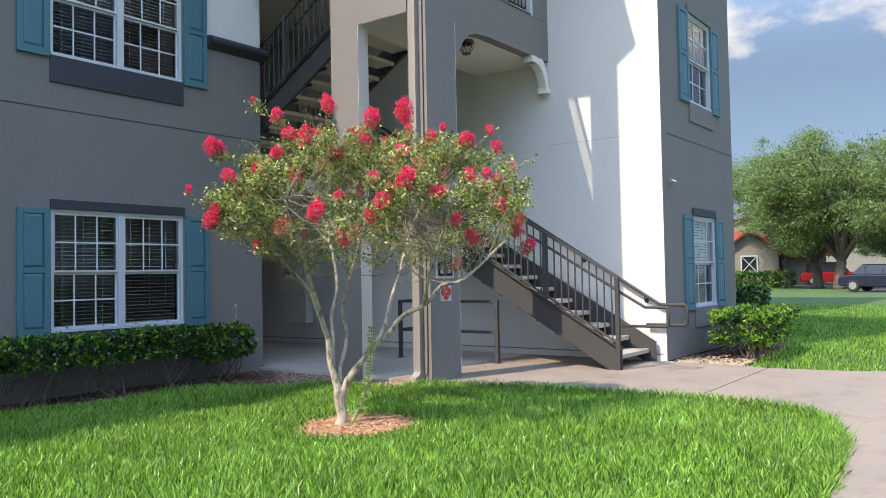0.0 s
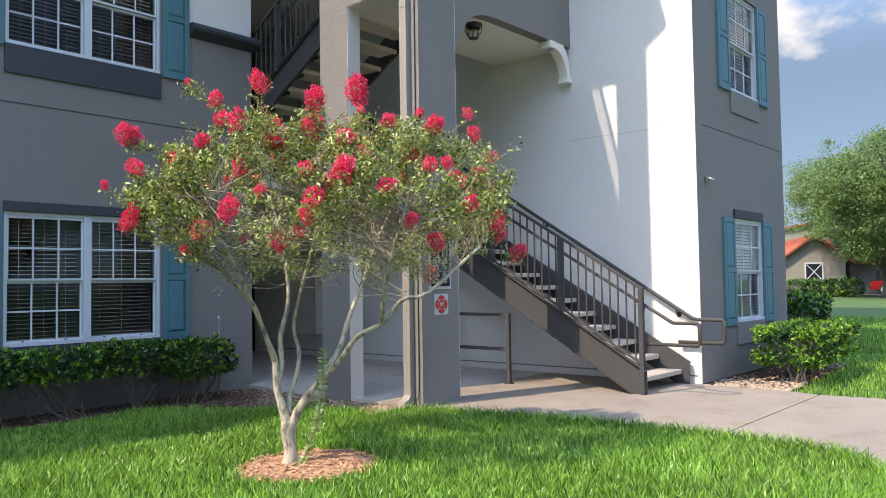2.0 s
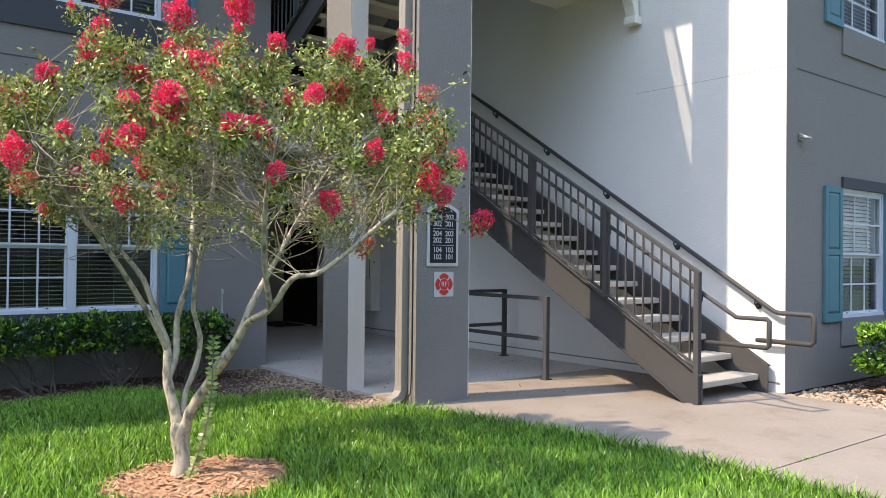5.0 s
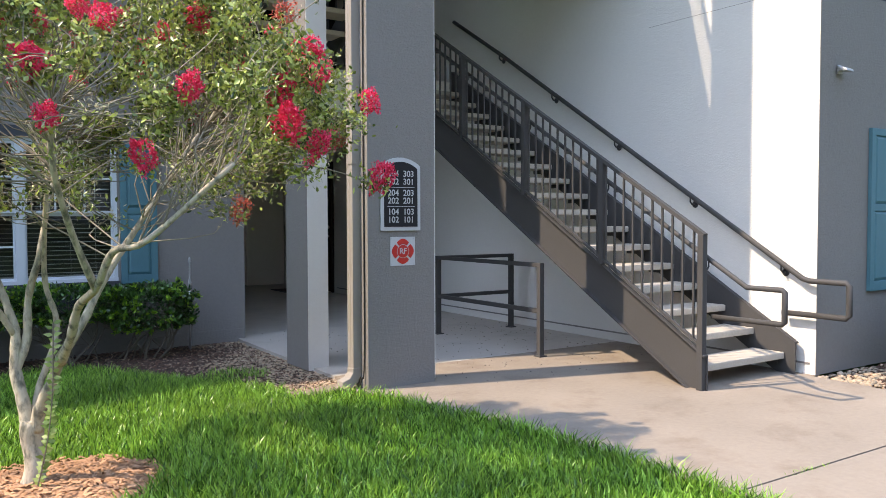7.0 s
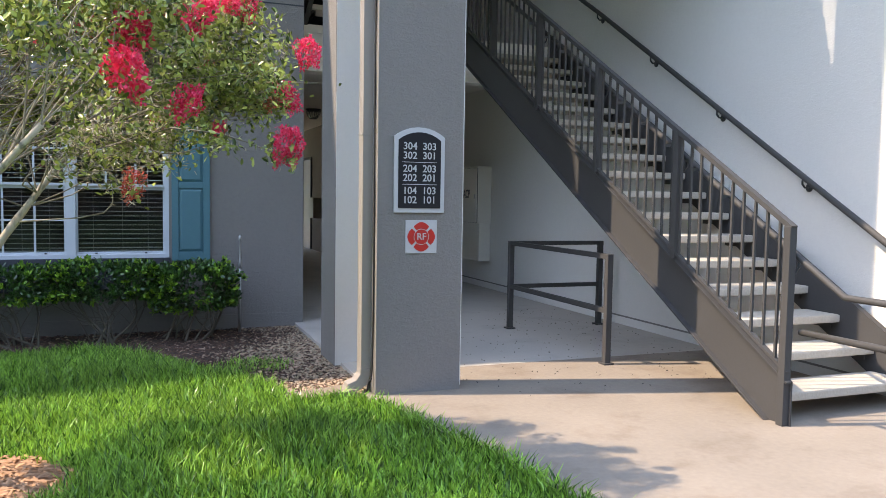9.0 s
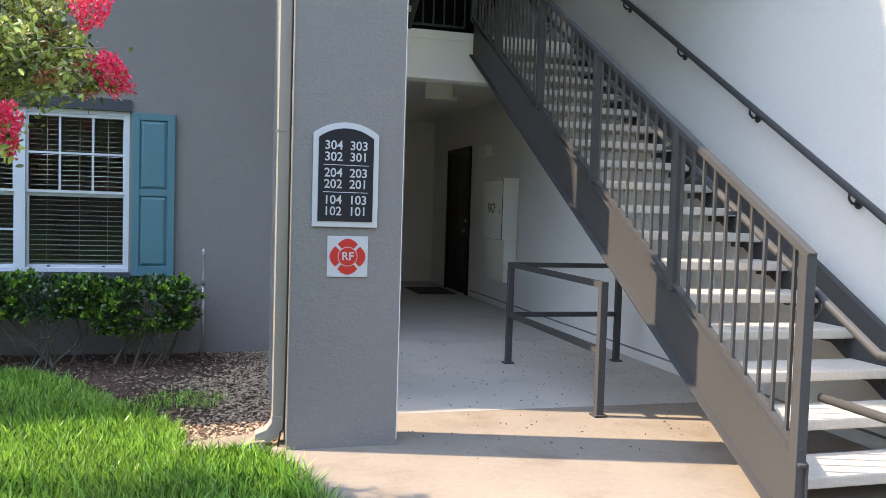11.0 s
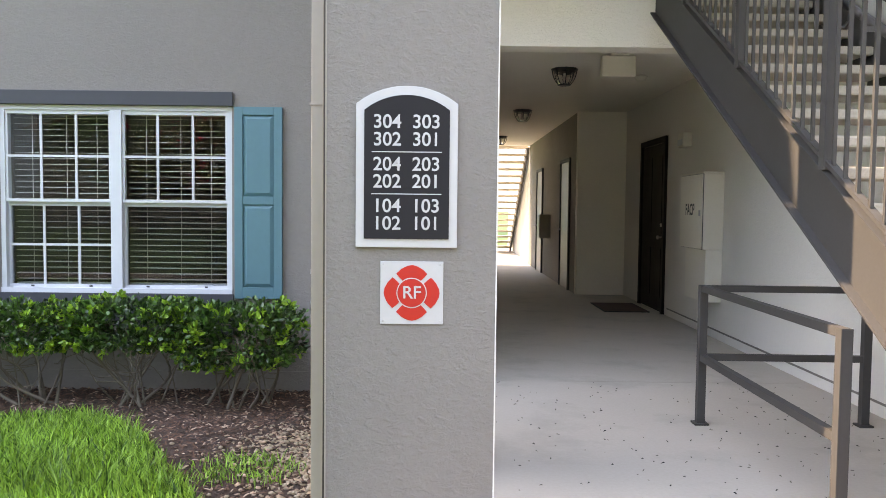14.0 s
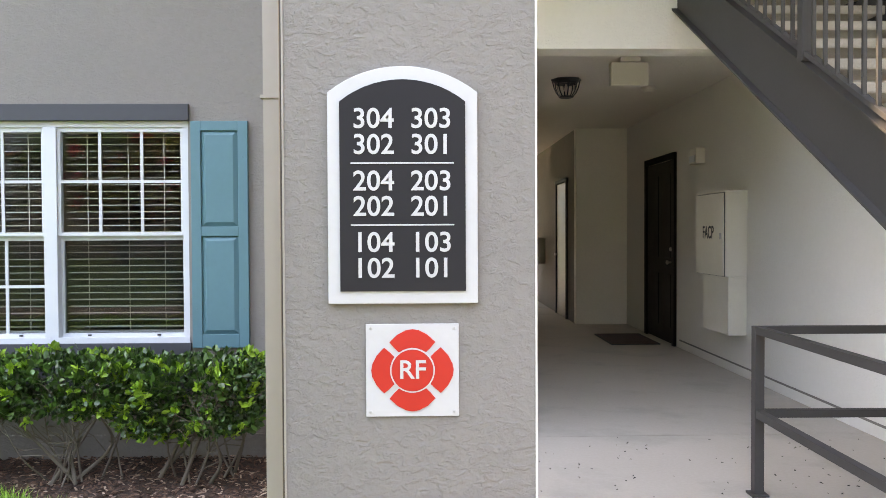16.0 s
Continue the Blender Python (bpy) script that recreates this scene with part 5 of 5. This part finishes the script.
    for k in range(5):
        m = (950, 820, 900, 760, 420)[k]
        q = rng.normal(size=(m, 3))
        q /= np.linalg.norm(q, axis=1, keepdims=True)
        q *= rng.uniform(0.55, 1.0, (m, 1)) ** 0.5
        lump = 1 + 0.45 * np.sin(q[:, :1] * 4 + k) * np.sin(q[:, 1:2] * 4.5 + 2 * k) + 0.15 * q[:, 2:]
        q = q * lump * np.array([0.072, 0.072, 0.095]) * (1 - 0.25 * (q[:, 2:] > 0.4))
        v, f = leaf_cloud(q, 0.016, 0.0145, 0.1, out=q / (np.linalg.norm(q, axis=1, keepdims=True) + 1e-6), pull=1.3)
        heads.append(tri_mesh("flower_head", v, f, PETAL if k < 4 else PETAL_OLD))
    up = sorted((q for q in tips if (q[1] - cen).length > 0.5 and q[1].z > 1.42), key=lambda q: -(0.30 * q[1].z + 0.06 * (q[1] - cen).dot(TR) - 0.18 * (q[1] - cen).dot(TD) + R.uniform(0, 1.1)))
    chosen = list(shoots)
    for mid, end in up:
        if all((end - c).length > 0.15 for c in chosen):
            chosen.append(end)
        if len(chosen) == 92:
            break
    for e in list(chosen):
        if R.random() < 0.35:
            chosen.append(e + Vector((R.uniform(-0.05, 0.05), R.uniform(-0.05, 0.05), R.uniform(-0.04, 0.02))))
    for i, e in enumerate(chosen):
        k = R.choice((0.4, 0.5, 0.6, 0.7, 0.8, 0.95))
        lean = (e - cen) * 26
        k = R.uniform(0.6, 0.85) if i < len(shoots) - 1 else 0.3 if i == len(shoots) - 1 else k * 0.9
        piece("flower_head", heads[4 if R.random() < 0.16 else R.randrange(4)], t,
              Matrix.Translation(e + Vector((0, 0, 0.05))) @ Euler((radians(-lean.y), radians(lean.x), R.uniform(0, 6))).to_matrix().to_4x4() @ Matrix.Diagonal((k, k, k * R.uniform(0.7, 1.45), 1)))
    # a leafy shoot at the foot, its leaves in pairs
    line = smooth([at_tree(0.09, -0.08, 0.02), at_tree(0.20, -0.14, 0.28), at_tree(0.25, -0.16, 0.52), at_tree(0.27, -0.17, 0.86)], 12)
    sucker = part("shoot", tube(bmesh.new(), line, 0.0035, 6, False), TWIG, t)
    vs, fs, n0 = [], [], 0
    for i, p in enumerate(line):
        for side in (-1, 1):
            d = (TR * side + TD * R.uniform(-0.6, 0.6) + Vector((0, 0, R.uniform(0.0, 0.5)))).normalized()
            w = d.cross(TD + Vector((R.uniform(-0.5, 0.5), R.uniform(-0.5, 0.5), R.uniform(-0.7, 0.3)))).normalized() * 0.012
            L = d * R.uniform(0.034, 0.054)
            vs += [p[:], (p + L * 0.4 + w)[:], (p + L)[:], (p + L * 0.4 - w)[:]]
            fs += [(n0, n0 + 1, n0 + 2), (n0, n0 + 2, n0 + 3)]
            n0 += 4
    part("shoot_leaves", tri_mesh("shoot_leaves", vs, fs, SHOOT), None, sucker)
    return t


crape_myrtle()


def shrub(x, y, h, rx, ry, seed, label, group, leaf=0.044, count=1500, clear=0.28, young=42, square=0.62):
    """A clipped shrub: several bare stems below, a dense flat-topped head of leaves above."""
    R, q = random.Random(seed), np.random.default_rng(seed)
    s = thing("shrub", (x, y, -0.04), label, "shrub", group)
    for i in range(13):
        bm = bmesh.new()
        a = R.uniform(0, 2 * math.pi)
        b = Vector((x + R.gauss(0, 0.13), y + R.gauss(0, 0.06), -0.04))
        e = Vector((x + rx * 0.8 * math.cos(a), y + ry * 0.8 * math.sin(a), h * R.uniform(0.55, 0.92)))
        m = b.lerp(e, 0.45) + Vector((R.gauss(0, 0.07), R.gauss(0, 0.05), R.gauss(0.02, 0.05)))
        ln = smooth([b, m, e], 4)
        R_STEM = R.choice((0.006, 0.008, 0.013))
        tube(bm, ln, [R_STEM * (1 - 0.7 * k / (len(ln) - 1)) for k in range(len(ln))], 6, False)
        for j in range(5):
            o = ln[R.randint(3, len(ln) - 2)]
            e2 = o + Vector((R.gauss(0, 0.13), R.gauss(0, 0.1), R.uniform(-0.02, 0.2)))
            tube(bm, smooth([o, o.lerp(e2, 0.5) + Vector((R.gauss(0, 0.02), 0, R.gauss(0, 0.02))), e2], 2), [0.004, 0.0036, 0.003, 0.0025, 0.002], 5, False)
        part("stem", bm, STEM, s)
    d = q.normal(size=(count, 3))
    d /= np.linalg.norm(d, axis=1, keepdims=True)
    d = np.sign(d) * np.abs(d) ** square
    r = q.uniform(0.3, 1.0, (count, 1)) ** 0.4
    zc, rz = (h + clear) / 2, (h - clear) / 2
    lump = 1 + 0.13 * np.sin(d[:, :1] * 7 + seed) * np.cos(d[:, 1:2] * 6 + d[:, 2:] * 4)
    p = np.array([x, y, zc]) + d * r * lump * np.array([rx, ry, rz])
    v, f = leaf_cloud(p, leaf, leaf * 0.6, 0.5, 0.8, 0.15, out=d, pull=0.7, broad=True)
    part("foliage", tri_mesh("foliage", v, f, HEDGE), None, s)
    # rosettes of young leaves at the shoot ends
    k = max(6, count // young)
    c = p[r[:, 0] > 0.8][:k]
    dd = d[r[:, 0] > 0.8][:k]
    c = (c + dd * 0.02).repeat(9, 0) + q.normal(size=(len(c) * 9, 3)) * leaf * 0.18
    v, f = leaf_cloud(c, leaf * 1.05, leaf * 0.55, 0.5, 0.9, 0.2, out=dd.repeat(9, 0), pull=0.6, broad=True)
    part("young_leaves", tri_mesh("young_leaves", v, f, YOUNG), None, s, "bright green young leaves")
    return s


for i, (x, y, rx_) in enumerate(((6.42, 8.33, 0.40), (5.66, 8.32, 0.46), (4.86, 8.33, 0.48), (4.05, 8.32, 0.46), (3.25, 8.33, 0.47), (2.45, 8.32, 0.46), (1.65, 8.33, 0.47), (0.85, 8.32, 0.46))):
    shrub(x, y, 0.675 + 0.02 * math.sin(i * 2.1), rx_, 0.37, 20 + i, "dark green clipped shrub with bare stems below the window", "hedge under the window", count=3600, clear=0.24 if i == 0 else 0.36)
for i, (x, y) in enumerate(((11.72, 3.30), (12.40, 3.32), (13.05, 3.38))):
    shrub(x, y, 0.66, 0.45, 0.42, 60 + i, "bright green clipped shrub beside the wing", "hedge by the wing", leaf=0.045, count=4200, clear=0.20, young=14, square=0.42)
for i in range(4):
    shrub(19.0 + 1.1 * i, 5.6 + 0.28 * i, 0.85, 0.75, 0.7, 80 + i, "dense dark green hedge shrub on the far lawn", "far hedge", leaf=0.11, count=1300, clear=0.0)


def oak(x, y, h, r, seed, label):
    """A spreading street tree: short trunk, several limbs, a crown of many leaf clumps with gaps."""
    R, q = random.Random(seed), np.random.default_rng(seed)
    t = thing("oak_tree", (x, y, -0.05), label, "tree", "far oak trees")
    fork = Vector((x + R.gauss(0, 0.15), y + R.gauss(0, 0.15), h * 0.17))
    part("trunk", tube(bmesh.new(), smooth([(x, y, -0.06), (x + 0.05, y, h * 0.08), fork], 4), [0.42, 0.36, 0.32, 0.30, 0.29, 0.28, 0.28, 0.29, 0.30], 12), OAKBARK, t)
    cen = Vector((x, y, h * 0.60))
    for i in range(9):
        bm = bmesh.new()
        a = 2 * math.pi * i / 9 + R.uniform(-0.3, 0.3)
        e = cen + Vector((r * 0.75 * math.cos(a), r * 0.75 * math.sin(a), R.uniform(-0.18, 0.28) * h))
        ln = smooth([fork, fork.lerp(e, 0.5) + Vector((0, 0, R.uniform(-0.2, 0.9))), e], 4)
        tube(bm, ln, [0.19 - 0.15 * k / (len(ln) - 1) for k in range(len(ln))], 7, False)
        part("limb", bm, OAKBARK, t)
    lobes = 22
    ld = q.normal(size=(lobes, 3))
    ld /= np.linalg.norm(ld, axis=1, keepdims=True)
    lc = np.array(cen) + ld * np.array([r * 0.68, r * 0.68, h * 0.25])
    n = 330 if x > 40 else 170
    d = q.normal(size=(n, 3))
    d /= np.linalg.norm(d, axis=1, keepdims=True)
    c = lc[q.integers(0, lobes, n)] + d * (q.uniform(0.2, 1, (n, 1)) ** 0.5) * np.array([r * 0.42, r * 0.42, h * 0.17])
    c[:, 2] = np.maximum(c[:, 2], h * 0.22 + q.uniform(0, 0.6, n))
    k = 140 if x > 40 else 70
    p = np.repeat(c, k, 0) + q.normal(size=(n * k, 3)) * np.array([0.36, 0.36, 0.24]) * q.uniform(0.5, 1.3, (n, 1)).repeat(k, 0)
    v, f = leaf_cloud(p, 0.15, 0.085, 0.3)
    part("crown", tri_mesh("crown", v, f, OAKLEAF), None, t)
    return t


oak(54.9, 10.9, 9.8, 5.0, 1, "spreading green oak tree on the far lawn")
oak(53.0, 9.3, 9.6, 5.0, 2, "spreading green oak tree by the parking lot")
oak(66.0, 15.5, 11.5, 5.0, 3, "tall green oak tree behind the small house")
oak(58.0, 5.6, 10.2, 5.2, 4, "spreading green oak tree by the parking lot")
oak(86.0, 17.5, 10.0, 5.5, 14, "green oak tree beyond the parking lot")
oak(90.0, 11.0, 10.0, 5.5, 15, "green oak tree beyond the parking lot")
oak(76.0, 9.0, 10.0, 5.5, 5, "green oak tree beyond the parking lot")
oak(-6.0, -22.0, 9.5, 5.0, 11, "green oak tree across the lawn")
oak(4.5, -24.0, 10.0, 5.2, 12, "green oak tree across the lawn")
oak(14.0, -21.0, 9.0, 4.8, 13, "green oak tree across the lawn")
oak(23.5, -20.5, 9.5, 5.0, 16, "green oak tree across the lawn")
oak(32.0, -24.0, 10.0, 5.2, 17, "green oak tree across the lawn")
oak(16.0, 44.0, 10.0, 5.0, 6, "green tree beyond the far end of the breezeway")
oak(6.0, 48.0, 9.0, 4.6, 8, "green tree beyond the far end of the breezeway")
for i in range(5):
    shrub(56.5 + 0.3 * i, 13.3 + 0.9 * i, 1.1, 0.8, 0.7, 120 + i, "yellow-green flowering shrub before the small house", "shrubs before the house", leaf=0.16, count=700, clear=0.0)

# ---- parking lot and houses beyond the lawn ----
ASPHALT = surface("asphalt", (0.055, 0.055, 0.057), 0.95, var=0.15, big=0.5, fine=20, bump=0.3)
TILE = surface("terracotta_roof_tiles", (0.36, 0.085, 0.045), 0.8, var=0.25, big=2, fine=9, bump=0.4, relief=9, depth=0.05, piece=0.15)
HOUSEWALL = surface("house_stucco", (0.24, 0.225, 0.185), 0.9, var=0.08, big=1, fine=20, bump=0.3)
CARRED = surface("red_car_paint", (0.22, 0.008, 0.010), 0.22, var=0.03, bump=0)
CARBLUE = surface("dark_blue_car_paint", (0.012, 0.016, 0.03), 0.2, var=0.03, bump=0)
CARWHITE = surface("white_car_paint", (0.7, 0.7, 0.7), 0.25, var=0.03, bump=0)
CARGLASS = surface("car_glass", (0.02, 0.025, 0.03), 0.08, var=0.02, bump=0)
LAMPGLASS = surface("headlamp_glass", (0.65, 0.66, 0.68), 0.12, var=0.02, bump=0)
structure("road", boxes((57.5, 75, -60, 70, -0.06, -0.03)), ASPHALT, "grey asphalt parking lot beyond the lawn")
structure("road_bay", boxes((44.5, 57.1, -60, 7.4, -0.06, -0.03)), ASPHALT, "grey asphalt parking bay at the lawn edge")
structure("pavement_kerb", boxes((57.2, 57.48, 7.45, 70, -0.06, 0.08)), CONCRETE, "pale concrete kerb of the parking lot")


def car(name, label, paint, at, turn, length, height, tall=False):
    """A parked car in side profile, widened with a narrower cabin."""
    c = thing(name, (0, 0, 0), label, "car")
    L, H, W = length / 2, height, 0.88
    bodyp = [(-L, 0.35), (-L + 0.05, 0.62), (-L + 0.15, 0.88 if tall else 0.78), (-L * 0.45, 0.98 if tall else 0.88), (L * 0.55, 1.0 if tall else 0.92), (L - 0.08, 0.92 if tall else 0.85),
             (L, 0.6), (L - 0.02, 0.32), (L * 0.2, 0.24), (-L * 0.5, 0.24)]
    part("body", prism(bodyp, "y", -W, W, bevel=0.07), paint, c)
    front, back = (-L * 0.42, L * 0.86) if tall else (-L * 0.42, L * 0.72)
    z0 = 0.96 if tall else 0.88
    bm = bmesh.new()
    lo = [(front, -W + 0.06), (back, -W + 0.06), (back, W - 0.06), (front, W - 0.06)]
    hi = [(front + 0.55, -W + 0.2), (back - (0.15 if tall else 0.55), -W + 0.2), (back - (0.15 if tall else 0.55), W - 0.2), (front + 0.55, W - 0.2)]
    a = [bm.verts.new((x, y, z0)) for x, y in lo]
    b = [bm.verts.new((x, y, H)) for x, y in hi]
    bm.faces.new(b)
    bm.faces.new(a[::-1])
    for i in range(4):
        bm.faces.new((a[i], a[(i + 1) % 4], b[(i + 1) % 4], b[i]))
    bmesh.ops.bevel(bm, geom=bm.edges[:], offset=0.05, segments=2, affect="EDGES")
    cab = part("cabin", bm, CARGLASS, c)
    part("roof_panel", boxes((hi[0][0] + 0.02, hi[1][0] - 0.02, -W + 0.21, W - 0.21, H - 0.005, H + 0.025), bevel=0.012), paint, c)
    for s in (-1, 1):
        for x in (front + 0.9, back - 0.75):
            part("pillar", barbox(bmesh.new(), (x, s * (W - 0.05), z0), (x, s * (W - 0.19), H), 0.07, 0.05), paint, cab)
        for x in (-L + 0.78, L - 0.80):
            w = part("wheel", tube(bmesh.new(), [(x, s * (W - 0.2), 0.32), (x, s * (W + 0.01), 0.32)], 0.32, 18), RUBBER, c)
            part("rim", tube(bmesh.new(), [(x, s * (W + 0.011), 0.32), (x, s * (W + 0.03), 0.32)], 0.2, 14), GALV, w)
        part("headlight", boxes((-L - 0.01, -L + 0.14, s * 0.62 - 0.18, s * 0.62 + 0.18, 0.62, 0.76), bevel=0.03), LAMPGLASS, c)
        part("mirror", boxes((front + 0.25, front + 0.4, s * (W + 0.08) - 0.09, s * (W + 0.08) + 0.09, 0.95, 1.07), bevel=0.03), paint, c)
        part("tail_light", boxes((L - 0.1, L + 0.01, s * 0.7 - 0.12, s * 0.7 + 0.12, 0.65, 0.82), bevel=0.02), REDPAINT, c)
    c.matrix_basis = pose(*at, 0, 0, turn)
    return c


# each car is built at the origin and then set down on the lot
car("car", "red sport utility car parked on the lot", CARRED, (66.0, 11.9, -0.03), 105, 4.7, 1.72, True)
car("car", "dark blue sedan parked on the lot", CARBLUE, (47.0, 5.9, -0.03), 75, 4.5, 1.42)
car("car", "white car parked beyond the trees", CARWHITE, (68.0, 8.0, -0.03), 100, 4.5, 1.5)
car("car", "silver-white car parked beside the small house", CARWHITE, (70.0, 15.6, -0.03), 100, 4.4, 1.5)


def house(at, turn, w, d, eave, ridge, label, hall=0.0):
    """A plain stuccoed house with a gable front and a tiled roof."""
    h = thing("house", (0, 0, 0), label, "house")
    part("wall", prism([(-w / 2, -0.1), (w / 2, -0.1), (w / 2, eave), (0, ridge - 0.12), (-w / 2, eave)], "y", 0, d), HOUSEWALL, h)
    s = (ridge - eave) / (w / 2)
    for sd in (-1, 1):
        e = w / 2 + 0.5
        rf_ = part("roof", prism([(0, ridge), (sd * e, ridge - s * e), (sd * e, ridge - s * e + 0.12), (0, ridge + 0.14)], "y", -0.45, d + 0.45), TILE, h)
        n = int((d + 0.9) / 0.32)
        ln = math.hypot(e, s * e)
        roll = as_mesh("tile_row", tube(bmesh.new(), [(0, 0, ridge + 0.14), (sd * e, 0, ridge - s * e + 0.12)], 0.07, 6), TILE)
        for i in range(n):
            piece("tile_row", roll, rf_, Matrix.Translation((0, -0.40 + 0.32 * i, 0)))
    win = part("window", boxes((-0.55, 0.55, -0.03, 0.02, 1.1, 2.3)), CARGLASS, h)
    part("frame", boxes((-0.65, 0.65, -0.06, -0.031, 2.3, 2.4), (-0.65, 0.65, -0.06, -0.031, 1.0, 1.1), (-0.65, -0.55, -0.06, -0.031, 1.1, 2.3), (0.55, 0.65, -0.06, -0.031, 1.1, 2.3)), VINYL, win)
    for a, b in (((-0.5, -0.05, 1.15), (0.5, -0.05, 2.25)), ((0.5, -0.05, 1.15), (-0.5, -0.05, 2.25))):
        part("cross_bar", barbox(bmesh.new(), a, b, 0.05, 0.05), VINYL, win)
    if hall:
        # a lower hall behind the gable, its ridge running across
        x0, x1, y0, y1, ze, zr = -w / 2 - hall * 0.6, w / 2 + hall, 1.6, 7.0, eave - 0.15, ridge - 0.2
        ym = (y0 + y1) / 2
        part("hall", prism([(y0, -0.1), (y1, -0.1), (y1, ze), (ym, zr - 0.12), (y0, ze)], "x", x0, x1), HOUSEWALL, h)
        k = (zr - ze) / (ym - y0)
        for sd in (-1, 1):
            e = (ym - y0) + 0.55
            rf_ = part("roof", prism([(ym, zr), (ym + sd * e, zr - k * e), (ym + sd * e, zr - k * e + 0.12), (ym, zr + 0.14)], "x", x0 - 0.4, x1 + 0.4), TILE, h)
            roll = as_mesh("tile_row", tube(bmesh.new(), [(0, ym, zr + 0.14), (0, ym + sd * e, zr - k * e + 0.12)], 0.07, 6), TILE)
            for i in range(int((x1 - x0 + 0.8) / 0.32)):
                piece("tile_row", roll, rf_, Matrix.Translation((x0 - 0.35 + 0.32 * i, 0, 0)))
    h.matrix_basis = pose(*at, 0, 0, turn)
    return h


house((64.0, 17.6, -0.05), -62, 4.4, 7.5, 2.7, 4.3, "small cream stucco house with a terracotta tile roof", hall=4.0)
house((-4.0, -34.0, -0.05), 180, 26.0, 10.0, 6.0, 9.0, "long cream house with a terracotta roof across the lawn")
house((112.0, 24.0, -0.05), -62, 26.0, 12.0, 7.0, 9.5, "long cream apartment house far beyond the parking lot")
